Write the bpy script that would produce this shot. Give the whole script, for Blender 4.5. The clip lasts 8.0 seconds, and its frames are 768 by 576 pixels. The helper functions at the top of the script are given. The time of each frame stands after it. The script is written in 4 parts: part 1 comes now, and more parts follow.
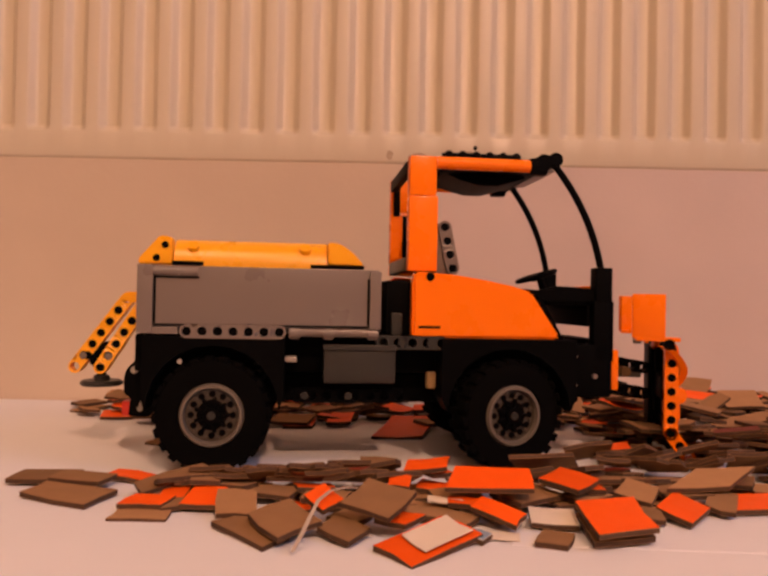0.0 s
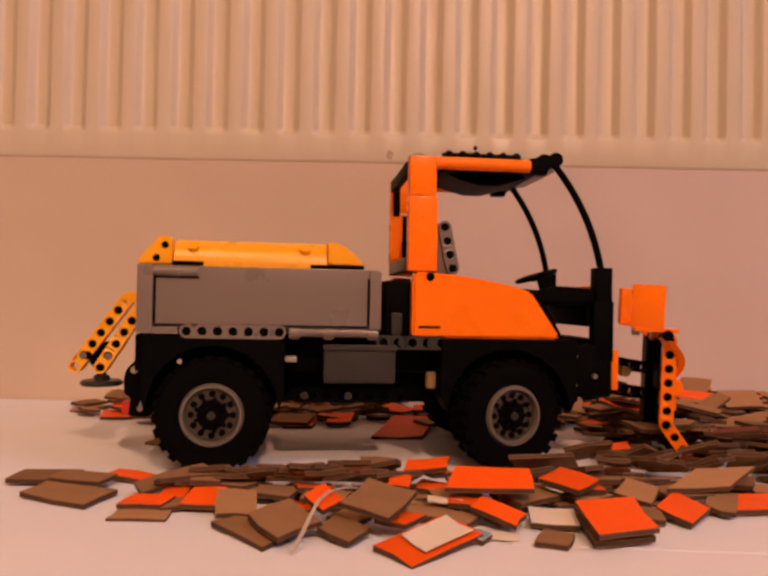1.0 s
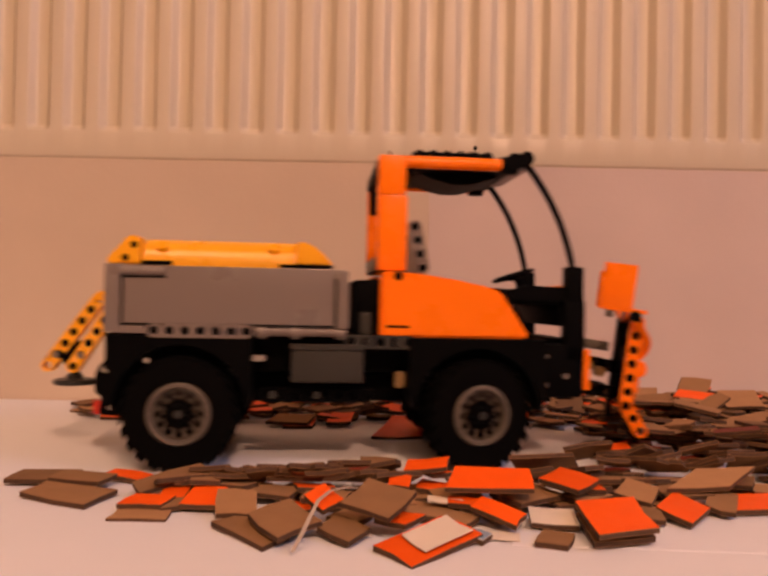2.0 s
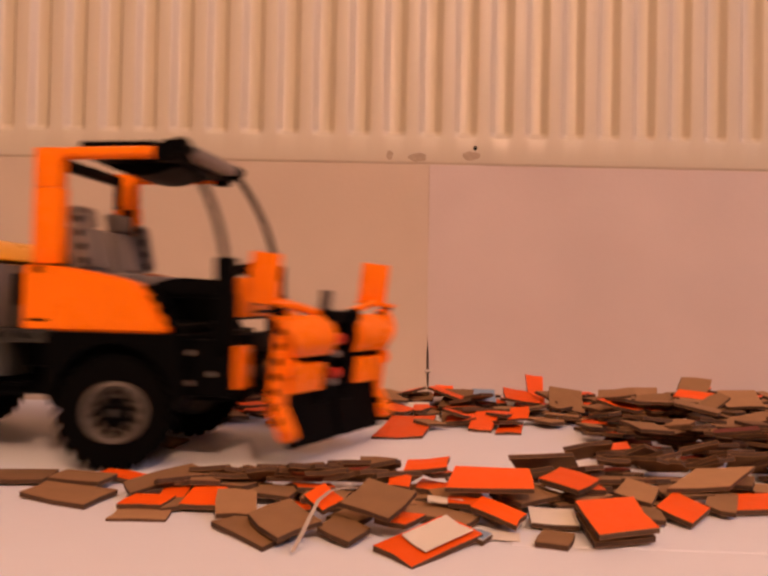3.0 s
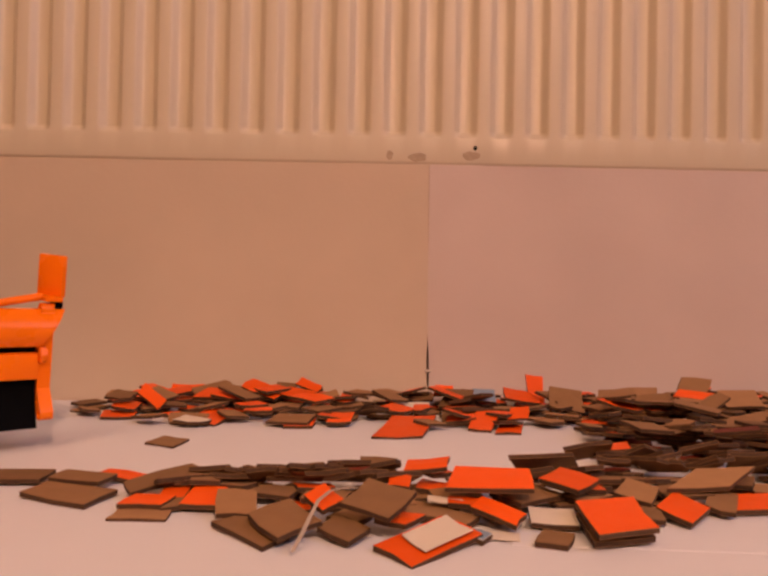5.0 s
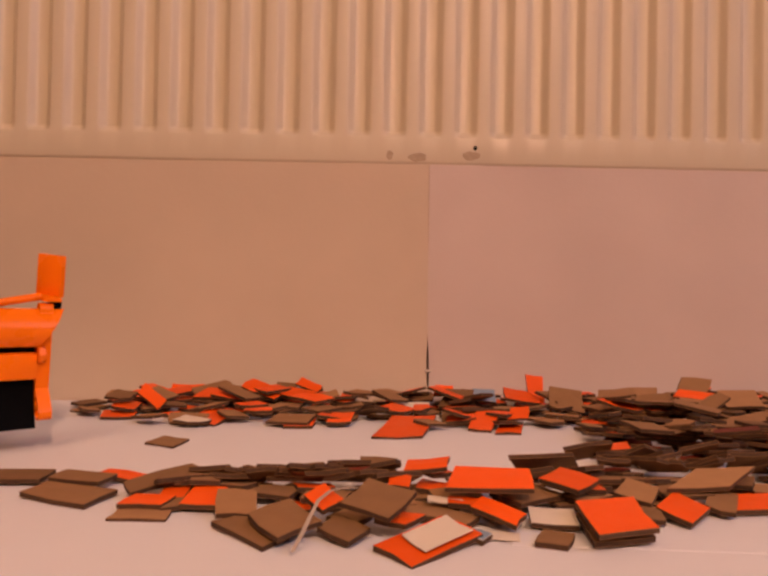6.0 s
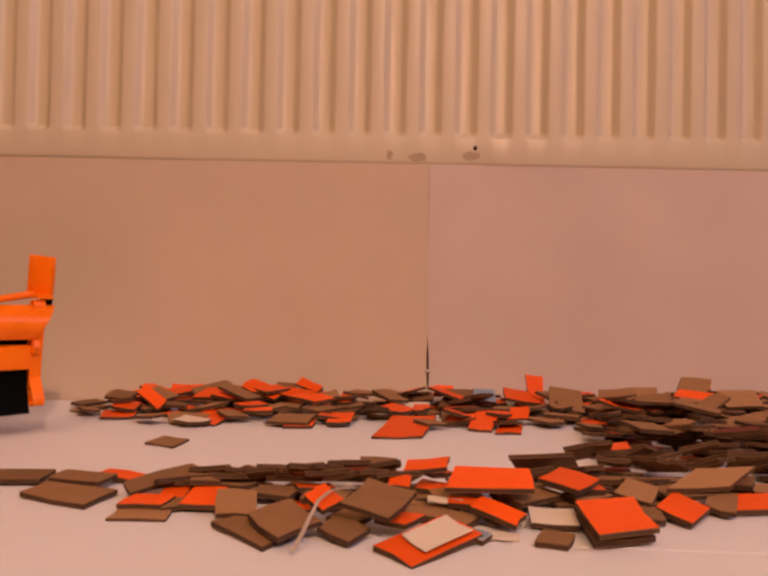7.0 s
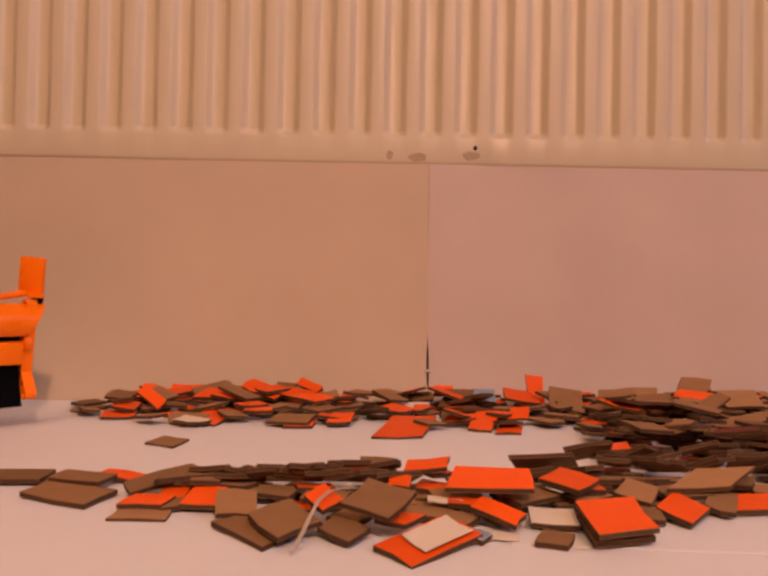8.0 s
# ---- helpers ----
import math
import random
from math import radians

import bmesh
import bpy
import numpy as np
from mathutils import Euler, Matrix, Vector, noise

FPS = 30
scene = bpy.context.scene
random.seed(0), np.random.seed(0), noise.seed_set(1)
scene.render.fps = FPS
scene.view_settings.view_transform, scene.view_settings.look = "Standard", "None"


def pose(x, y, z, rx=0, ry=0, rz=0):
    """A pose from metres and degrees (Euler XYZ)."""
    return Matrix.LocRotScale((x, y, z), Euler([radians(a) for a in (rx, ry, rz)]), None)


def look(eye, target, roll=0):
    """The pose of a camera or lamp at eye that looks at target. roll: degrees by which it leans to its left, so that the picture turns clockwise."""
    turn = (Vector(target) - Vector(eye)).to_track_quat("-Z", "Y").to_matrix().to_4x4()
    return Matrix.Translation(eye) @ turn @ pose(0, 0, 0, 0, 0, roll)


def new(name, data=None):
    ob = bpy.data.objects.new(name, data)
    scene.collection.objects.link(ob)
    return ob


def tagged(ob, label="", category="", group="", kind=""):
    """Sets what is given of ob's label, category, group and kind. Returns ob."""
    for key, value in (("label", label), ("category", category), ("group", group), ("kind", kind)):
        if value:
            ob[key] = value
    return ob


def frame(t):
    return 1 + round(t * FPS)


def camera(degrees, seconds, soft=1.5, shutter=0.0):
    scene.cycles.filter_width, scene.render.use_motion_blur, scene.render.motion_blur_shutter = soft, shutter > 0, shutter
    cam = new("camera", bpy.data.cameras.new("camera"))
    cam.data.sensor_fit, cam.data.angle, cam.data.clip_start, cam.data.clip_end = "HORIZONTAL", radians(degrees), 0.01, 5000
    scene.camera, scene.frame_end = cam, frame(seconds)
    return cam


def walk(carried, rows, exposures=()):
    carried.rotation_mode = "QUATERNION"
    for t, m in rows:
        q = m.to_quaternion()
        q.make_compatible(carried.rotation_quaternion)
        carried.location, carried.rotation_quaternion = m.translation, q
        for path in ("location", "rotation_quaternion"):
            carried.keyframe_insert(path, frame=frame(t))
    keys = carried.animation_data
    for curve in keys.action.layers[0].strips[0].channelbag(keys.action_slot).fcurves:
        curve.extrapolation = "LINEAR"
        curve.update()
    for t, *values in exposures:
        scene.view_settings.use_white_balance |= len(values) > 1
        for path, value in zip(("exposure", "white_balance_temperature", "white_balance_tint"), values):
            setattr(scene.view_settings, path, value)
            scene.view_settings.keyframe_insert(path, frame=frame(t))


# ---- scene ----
MM = 0.001

# ---- camera ----
cam = camera(56.8, 8.0, soft=2.8, shutter=1.0)
EYE = (0, 0, 0.0931)
VIEW = look(EYE, (0, 1, 0.0931 + math.tan(radians(0.96))), 1.14)
walk(cam, [(0, VIEW), (8, VIEW)], exposures=[(0, 0.1), (1.7, 0.1), (2.8, 0.15), (3.5, 0.15), (4.0, 0.21), (4.6, -0.07), (8, -0.07)])

# ---- light ----
world = bpy.data.worlds.new("world")
scene.world = world
world.use_nodes = True
world.node_tree.nodes["Background"].inputs[0].default_value = (1.0, 0.62, 0.42, 1)
world.node_tree.nodes["Background"].inputs[1].default_value = 0.02
lamp_data = bpy.data.lights.new("ceiling_lamp_light", "AREA")
lamp_data.shape, lamp_data.size, lamp_data.energy = "DISK", 1.0, 8.5
lamp_data.color = (1.0, 0.55, 0.375)
lamp_light = new("ceiling_lamp_light", lamp_data)
lamp_light.matrix_world = look((-0.45, -1.2, 2.26), (-0.45, -1.05, 0))
# the reading lamp that stands behind the camera and throws the crisp shadows
KEY = Vector((0.42, -1.05, 1.2))
key_data = bpy.data.lights.new("reading_lamp_light", "AREA")
key_data.shape, key_data.size, key_data.energy = "DISK", 0.07, 6.4
key_data.spread = radians(110)
key_data.color = (1.0, 0.54, 0.345)
key_light = new("reading_lamp_light", key_data)
key_light.matrix_world = look(KEY, (-0.28, 0.6, 0.03))
# cool side light, from an unseen window assumed in the east wall
cool_side_data = bpy.data.lights.new("assumed_window_light", "AREA")
cool_side_data.shape, cool_side_data.size, cool_side_data.size_y, cool_side_data.energy = "RECTANGLE", 1.0, 1.1, 15
cool_side_data.color = (0.76, 0.70, 1.0)
cool_side_light = new("assumed_window_light", cool_side_data)
cool_side_light.matrix_world = look((1.88, -0.5, 1.5), (0, -0.3, 0.6))


# ---- materials ----
def material(name, base, rough=0.5, metal=0.0, vary=0.12, scale=60, bump=0.1, bump_scale=300, coat=0.0, island=0.0, spec=0.5, tint=None):
    """A surface with blotches at one scale and fine relief at another; island varies it from object to object."""
    m = bpy.data.materials.new(name)
    m.use_nodes = True
    nt = m.node_tree
    b = nt.nodes["Principled BSDF"]
    b.inputs["Metallic"].default_value = metal
    b.inputs["Coat Weight"].default_value = coat
    b.inputs["Specular IOR Level"].default_value = spec
    tc = nt.nodes.new("ShaderNodeTexCoord")
    n1 = nt.nodes.new("ShaderNodeTexNoise")
    n1.inputs["Scale"].default_value, n1.inputs["Detail"].default_value = scale, 5
    nt.links.new(tc.outputs["Object"], n1.inputs["Vector"])
    ramp = nt.nodes.new("ShaderNodeMix")
    ramp.data_type = "RGBA"
    dark = [c * (1 - vary) for c in base]
    light = [min(1, c * (1 + vary)) for c in (tint or base)]
    ramp.inputs["A"].default_value, ramp.inputs["B"].default_value = (*dark, 1), (*light, 1)
    nt.links.new(n1.outputs["Fac"], ramp.inputs["Factor"])
    out = ramp.outputs["Result"]
    if island:
        info = nt.nodes.new("ShaderNodeObjectInfo")
        hsv = nt.nodes.new("ShaderNodeHueSaturation")
        rng = nt.nodes.new("ShaderNodeMapRange")
        rng.inputs["To Min"].default_value, rng.inputs["To Max"].default_value = 1 - island, 1 + island
        geo = nt.nodes.new("ShaderNodeNewGeometry")
        both = nt.nodes.new("ShaderNodeMath")
        both.operation = "ADD"
        wrap = nt.nodes.new("ShaderNodeMath")
        wrap.operation = "FRACT"
        nt.links.new(info.outputs["Random"], both.inputs[0])
        nt.links.new(geo.outputs["Random Per Island"], both.inputs[1])
        nt.links.new(both.outputs[0], wrap.inputs[0])
        nt.links.new(wrap.outputs[0], rng.inputs["Value"])
        nt.links.new(rng.outputs["Result"], hsv.inputs["Value"])
        nt.links.new(out, hsv.inputs["Color"])
        out = hsv.outputs["Color"]
    nt.links.new(out, b.inputs["Base Color"])
    n2 = nt.nodes.new("ShaderNodeTexNoise")
    n2.inputs["Scale"].default_value, n2.inputs["Detail"].default_value = bump_scale, 4
    nt.links.new(tc.outputs["Object"], n2.inputs["Vector"])
    bp = nt.nodes.new("ShaderNodeBump")
    bp.inputs["Strength"].default_value, bp.inputs["Distance"].default_value = bump, 0.001
    nt.links.new(n2.outputs["Fac"], bp.inputs["Height"])
    nt.links.new(bp.outputs["Normal"], b.inputs["Normal"])
    rr = nt.nodes.new("ShaderNodeMapRange")
    rr.inputs["To Min"].default_value, rr.inputs["To Max"].default_value = max(0.02, rough - 0.08), min(1, rough + 0.08)
    nt.links.new(n2.outputs["Fac"], rr.inputs["Value"])
    nt.links.new(rr.outputs["Result"], b.inputs["Roughness"])
    return m


ORANGE = material("orange_plastic", (0.93, 0.19, 0.003), 0.28, vary=0.05, bump=0.006, bump_scale=45, scale=18, spec=0.2)
YELLOW = material("yellow_plastic", (0.90, 0.40, 0.008), 0.28, vary=0.05, bump=0.006, bump_scale=45, scale=18)
GREY = material("light_grey_plastic", (0.175, 0.140, 0.118), 0.30, vary=0.05, bump=0.006, bump_scale=45, scale=18)
DARK_GREY = material("dark_grey_plastic", (0.022, 0.021, 0.017), 0.36, vary=0.08, bump=0.006, bump_scale=45, scale=18)
BLACK = material("black_plastic", (0.0022, 0.0021, 0.0022), 0.5, vary=0.2, bump=0.006, bump_scale=45, scale=18, spec=0.03)
RUBBER = material("black_rubber", (0.003, 0.0027, 0.0026), 0.85, vary=0.25, bump=0.15, spec=0.02)
RIM = material("grey_rim_plastic", (0.13, 0.108, 0.085), 0.38, vary=0.08, bump=0.03, scale=40)
RIM_DARK = material("brown_grey_rim_plastic", (0.06, 0.045, 0.03), 0.4, vary=0.12, bump=0.03, scale=60)
TAN = material("tan_plastic", (0.24, 0.15, 0.06), 0.4, vary=0.08)
RED = material("red_plastic", (0.55, 0.03, 0.012), 0.3, vary=0.05, bump=0.02)
ENAMEL = material("white_radiator_enamel", (0.58, 0.505, 0.385), 0.36, vary=0.03, scale=8, bump=0.03, bump_scale=120, spec=0.35)
WALL = material("warm_backdrop_paper", (0.54, 0.43, 0.325), 0.75, vary=0.12, scale=9, bump=0.12, bump_scale=220)
WALL_B = material("cool_backdrop_paper", (0.55, 0.445, 0.40), 0.75, vary=0.12, scale=9, bump=0.12, bump_scale=220)
PAPER = material("white_paper", (0.75, 0.745, 0.78), 0.6, vary=0.03, scale=14, bump=0.06, bump_scale=160)
ROOM = material("warm_room_paint", (0.58, 0.45, 0.32), 0.85, vary=0.04, scale=3)
CARPET = material("beige_room_floor", (0.32, 0.24, 0.17), 0.9, vary=0.15, scale=40, bump=0.4)
SMUDGE = material("grey_brown_scuff", (0.40, 0.31, 0.22), 0.85, vary=0.3, scale=220)
KRAFT = material("brown_corrugated_cardboard", (0.30, 0.163, 0.076), 0.9, vary=0.13, scale=90, bump=0.25, bump_scale=500, island=0.34, spec=0.2)
# far darker than the card's face: the shade on the cut edges is in this colour
KRAFT_EDGE_SHADED = material("shaded_cut_cardboard_edge", (0.075, 0.036, 0.016), 0.9, vary=0.35, scale=420, bump=0.6, bump_scale=700, island=0.18)
PRINT_RED = material("orange_red_printed_card", (0.85, 0.10, 0.004), 0.5, vary=0.06, scale=60, bump=0.05, island=0.12, spec=0.25)
# the red print as it looks in shade, the darkness put into the base colour
PRINT_RED_SHADED = material("shaded_red_printed_card", (0.20, 0.028, 0.012), 0.6, vary=0.25, scale=70, bump=0.1, island=0.3, spec=0.2)
PALE = material("pale_grey_plastic", (0.36, 0.31, 0.26), 0.35, vary=0.06, bump=0.02)
PRINT_WHITE = material("white_printed_card", (0.70, 0.62, 0.52), 0.5, vary=0.05, scale=60, bump=0.05, island=0.06)
# liner and underside brown, darkened to carry the shade under the pieces
KRAFT_SHADED = material("shaded_cardboard_liner", (0.21, 0.112, 0.05), 0.9, vary=0.2, scale=200, bump=0.2, island=0.25, spec=0.2)
STRIP = material("grey_torn_paper", (0.44, 0.37, 0.31), 0.8, vary=0.1, scale=80)
PRINT_BLUE = material("grey_blue_printed_card", (0.22, 0.30, 0.40), 0.5, vary=0.1, scale=60, bump=0.05)
GLOW = bpy.data.materials.new("lamp_glass_glow")
GLOW.use_nodes = True
GLOW.node_tree.nodes["Principled BSDF"].inputs["Emission Color"].default_value = (1.0, 0.66, 0.42, 1)
GLOW.node_tree.nodes["Principled BSDF"].inputs["Emission Strength"].default_value = 6


# ---- mesh helpers (millimetres in, metres out) ----
def link(name, bm, mats, parent=None, label="", smooth=False):
    bmesh.ops.recalc_face_normals(bm, faces=bm.faces)
    me = bpy.data.meshes.new(name)
    bm.to_mesh(me)
    bm.free()
    for m in mats if isinstance(mats, (list, tuple)) else [mats]:
        me.materials.append(m)
    if smooth:
        me.shade_smooth()
        me.set_sharp_from_angle(angle=radians(38))
    ob = new(name, me)
    if parent:
        ob.parent = parent
    if label:
        tagged(ob, label)
    return ob


def part(name, bm, mat, parent, label="", smooth=True):
    return link(name, bm, mat, parent, label, smooth)


def thing(name, label, category, group="", kind=""):
    return tagged(new(name), label, category, group, kind)


def add(bm, other):
    me = bpy.data.meshes.new("tmp")
    other.to_mesh(me)
    other.free()
    bm.from_mesh(me)
    bpy.data.meshes.remove(me)


def box(bm, x0, x1, y0, y1, z0, z1, bev=0.5, m=None):
    b = bmesh.new()
    bmesh.ops.create_cube(b, size=1)
    for v in b.verts:
        v.co = Vector(((x0 + x1) / 2 + v.co.x * (x1 - x0), (y0 + y1) / 2 + v.co.y * (y1 - y0), (z0 + z1) / 2 + v.co.z * (z1 - z0))) * MM
    if bev:
        bmesh.ops.bevel(b, geom=b.edges[:], offset=bev * MM, segments=2, affect="EDGES", profile=0.6)
    if m:
        b.transform(m)
    add(bm, b)
    return bm


def cyl(bm, p, axis, r, length, seg=20, r2=None, bev=0.0):
    """A cylinder centred on p along axis."""
    b = bmesh.new()
    bmesh.ops.create_cone(b, cap_ends=True, segments=seg, radius1=r * MM, radius2=(r if r2 is None else r2) * MM, depth=length * MM)
    if bev:
        caps = [e for e in b.edges if len(e.link_faces) == 2 and any(len(f.verts) > 4 for f in e.link_faces)]
        bmesh.ops.bevel(b, geom=caps, offset=bev * MM, segments=2, affect="EDGES")
    q = Vector((0, 0, 1)).rotation_difference(Vector(axis))
    b.transform(Matrix.Translation(Vector(p) * MM) @ q.to_matrix().to_4x4())
    add(bm, b)
    return bm


def prism(bm, outline, y0, y1, bev=0.6, m=None):
    """An outline in the x-z plane, given as points, pulled from y0 to y1."""
    b = bmesh.new()
    vs = [b.verts.new((x * MM, y0 * MM, z * MM)) for x, z in outline]
    f = b.faces.new(vs)
    ext = bmesh.ops.extrude_face_region(b, geom=[f])
    for v in ext["geom"]:
        if isinstance(v, bmesh.types.BMVert):
            v.co.y = y1 * MM
    if bev:
        bmesh.ops.bevel(b, geom=b.edges[:], offset=bev * MM, segments=2, affect="EDGES")
    if m:
        b.transform(m)
    add(bm, b)
    return bm


def tube(bm, pts, r, seg=10):
    """A round bar through points."""
    rings = []
    pts = [Vector(p) * MM for p in pts]
    for i, p in enumerate(pts):
        d = (pts[min(i + 1, len(pts) - 1)] - pts[max(i - 1, 0)]).normalized()
        q = Vector((0, 0, 1)).rotation_difference(d)
        rings.append([bm.verts.new(p + q @ Vector((r * MM * math.cos(a), r * MM * math.sin(a), 0))) for a in np.linspace(0, 2 * math.pi, seg, endpoint=False)])
    for a, b in zip(rings, rings[1:]):
        for i in range(seg):
            bm.faces.new((a[i], a[(i + 1) % seg], b[(i + 1) % seg], b[i]))
    bm.faces.new(rings[0][::-1])
    bm.faces.new(rings[-1])
    return bm


def revolve(bm, profile, seg=40):
    """A profile of (radius, y) turned round the y axis."""
    rings = []
    for k in range(seg):
        a = 2 * math.pi * k / seg
        rings.append([bm.verts.new((r * MM * math.cos(a), y * MM, r * MM * math.sin(a))) for r, y in profile])
    n = len(profile)
    for k in range(seg):
        a, b = rings[k], rings[(k + 1) % seg]
        for i in range(n - 1):
            bm.faces.new((a[i], a[i + 1], b[i + 1], b[i]))
    return bm


def beam(bm, n, m, thick=7.4, seg=12):
    """A studless beam of n holes along x, its holes through y, first hole at the origin, placed by m."""
    b = bmesh.new()
    h, r = 3.7, 2.5
    for k in range(n):
        cx = 8 * k
        ang = [2 * math.pi * (i + 0.5) / seg for i in range(seg)]

        def rim_point(a):
            c, s = math.cos(a), math.sin(a)
            if (k == 0 and c < -1e-6) or (k == n - 1 and c > 1e-6):
                return cx + h * c, h * s
            if abs(abs(c) - abs(s)) < 0.01:
                return cx + math.copysign(4, c), math.copysign(h, s)
            t = min(4 / abs(c) if abs(c) > 1e-6 else 1e9, h / abs(s) if abs(s) > 1e-6 else 1e9)
            return cx + t * c, t * s
        ins, outs = [], []
        for y in (-thick / 2, thick / 2):
            ins.append([b.verts.new((cx * MM + r * math.cos(a) * MM, y * MM, r * math.sin(a) * MM)) for a in ang])
            outs.append([b.verts.new((rim_point(a)[0] * MM, y * MM, rim_point(a)[1] * MM)) for a in ang])
        for i in range(seg):
            j = (i + 1) % seg
            for s in (0, 1):
                b.faces.new((ins[s][i], ins[s][j], outs[s][j], outs[s][i]))
            b.faces.new((ins[0][i], ins[0][j], ins[1][j], ins[1][i]))
            b.faces.new((outs[0][i], outs[0][j], outs[1][j], outs[1][i]))
    bmesh.ops.remove_doubles(b, verts=b.verts[:], dist=2e-5)
    b.transform(m)
    add(bm, b)
    return bm


def at(x, y, z, rx=0, ry=0, rz=0):
    return pose(x * MM, y * MM, z * MM, rx, ry, rz)


# ---- the setting ----
def sweep(bm, x0, x1, x0_top, x1_top, gap=1.0):
    """A paper sheet that leaves the floor in a wide curve and stands against the wall."""
    line = [(560, -0.4), (620, 0.0)]
    for k in range(1, 25):
        a = math.pi / 2 * k / 24
        line.append((620 + 45.5 * math.sin(a), 225 * (1 - math.cos(a))))
    line.append((665.5, 238))
    n = 24
    front, back = [], []
    for y, z in line:
        t = min(1, z / 235)
        open_up = gap * max(0.0, min(1.0, 2 * (1 - abs(z - 33) / 25))) + (0.14 if z > 145 else 0.0)
        xa, xb = x0 + (x0_top - x0) * t, x1 + (x1_top - x1) * t
        xa, xb = (xa, xb - open_up) if x0 < -500 else (xa + open_up, xb)
        row = []
        for i in range(n + 1):
            x = xa + (xb - xa) * i / n
            w = 0.8 * noise.noise(Vector((x * 0.011, z * 0.016, 3.1))) if z > 5 else 0
            row.append((x, y + w, z))
        front.append([bm.verts.new((x * MM, y * MM, z * MM)) for x, y, z in row])
        back.append([bm.verts.new((x * MM, (y + 0.5) * MM, (z - 0.5) * MM)) for x, y, z in row])
    for g in (front, back):
        for r0, r1 in zip(g, g[1:]):
            for i in range(n):
                bm.faces.new((r0[i], r0[i + 1], r1[i + 1], r1[i]))
    for i in (0, n):
        for k in range(len(line) - 1):
            bm.faces.new((front[k][i], front[k + 1][i], back[k + 1][i], back[k][i]))
    return bm


def setting():
    bm = bmesh.new()
    box(bm, -1900, 1900, -2100, 900, -60, -6, 0)
    tagged(link("floor", bm, CARPET), "plain beige room floor under the paper sheet", "floor", kind="structure")
    bm = bmesh.new()
    box(bm, -900, 900, -140, 630, -0.3, 0.15, 0.05)
    tagged(link("paper_sheet", bm, PAPER), "large white paper sheet laid flat as the ground", "paper sheet", "paper sheets")
    bm = bmesh.new()
    box(bm, 40, 420, 275, 400, 0.1, 0.55, 0.1, Matrix.Rotation(radians(-2.3), 4, "Z"))
    tagged(link("paper_sheet", bm, PAPER), "white paper sheet overlapping another, its edge casting a thin line", "paper sheet", "paper sheets")
    tagged(link("paper_backdrop", sweep(bmesh.new(), -900, 41.0, -900, 40.2), WALL, smooth=True), "warm white paper backdrop curving up the wall below the radiator", "paper backdrop", "paper backdrops")
    tagged(link("paper_backdrop", sweep(bmesh.new(), 41.0, 900, 40.3, 900), WALL_B, smooth=True), "pinkish white paper backdrop curving up the wall, butted to another", "paper backdrop", "paper backdrops")
    # a small white strip across the seam, painted in for a glint
    bm = bmesh.new()
    box(bm, 37.5, 44.5, 641.4, 641.9, 29.0, 31.4, 0.1)
    tagged(link("tape_strip", bm, PRINT_WHITE), "tiny white strip bridging the backdrop seam, standing for a glint", "tape")
    bm = bmesh.new()
    box(bm, -1900, 1900, 744, 850, -6, 2400, 0)
    tagged(link("wall_north", bm, ROOM), "plain warm painted wall behind the radiator", "wall", kind="structure")
    for name, dims in (("wall_south", (-1900, 1900, -2200, -2100)), ("wall_west", (-2000, -1900, -2200, 850))):
        bm = bmesh.new()
        box(bm, *dims, -60, 2400, 0)
        tagged(link(name, bm, ROOM), "plain warm painted room wall", "wall", kind="structure")
    # opening and frame of the assumed window, added for the cool light, out of view
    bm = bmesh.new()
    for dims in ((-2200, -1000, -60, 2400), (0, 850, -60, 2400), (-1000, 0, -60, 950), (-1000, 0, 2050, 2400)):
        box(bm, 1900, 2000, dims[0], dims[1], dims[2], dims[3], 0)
    tagged(link("wall_east", bm, ROOM), "plain warm painted room wall with the opening of an unseen, assumed window", "wall", kind="structure")
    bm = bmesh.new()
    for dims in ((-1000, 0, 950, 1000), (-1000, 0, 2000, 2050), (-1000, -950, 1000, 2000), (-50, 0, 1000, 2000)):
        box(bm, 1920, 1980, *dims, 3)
    tagged(link("assumed_window_1", bm, ENAMEL), "white frame of an unseen window, added for the cool side light", "window", kind="structure")
    bm = bmesh.new()
    box(bm, -2000, 2000, -2200, 850, 2400, 2460, 0)
    tagged(link("ceiling", bm, ROOM), "plain warm white ceiling", "ceiling", kind="structure")


setting()


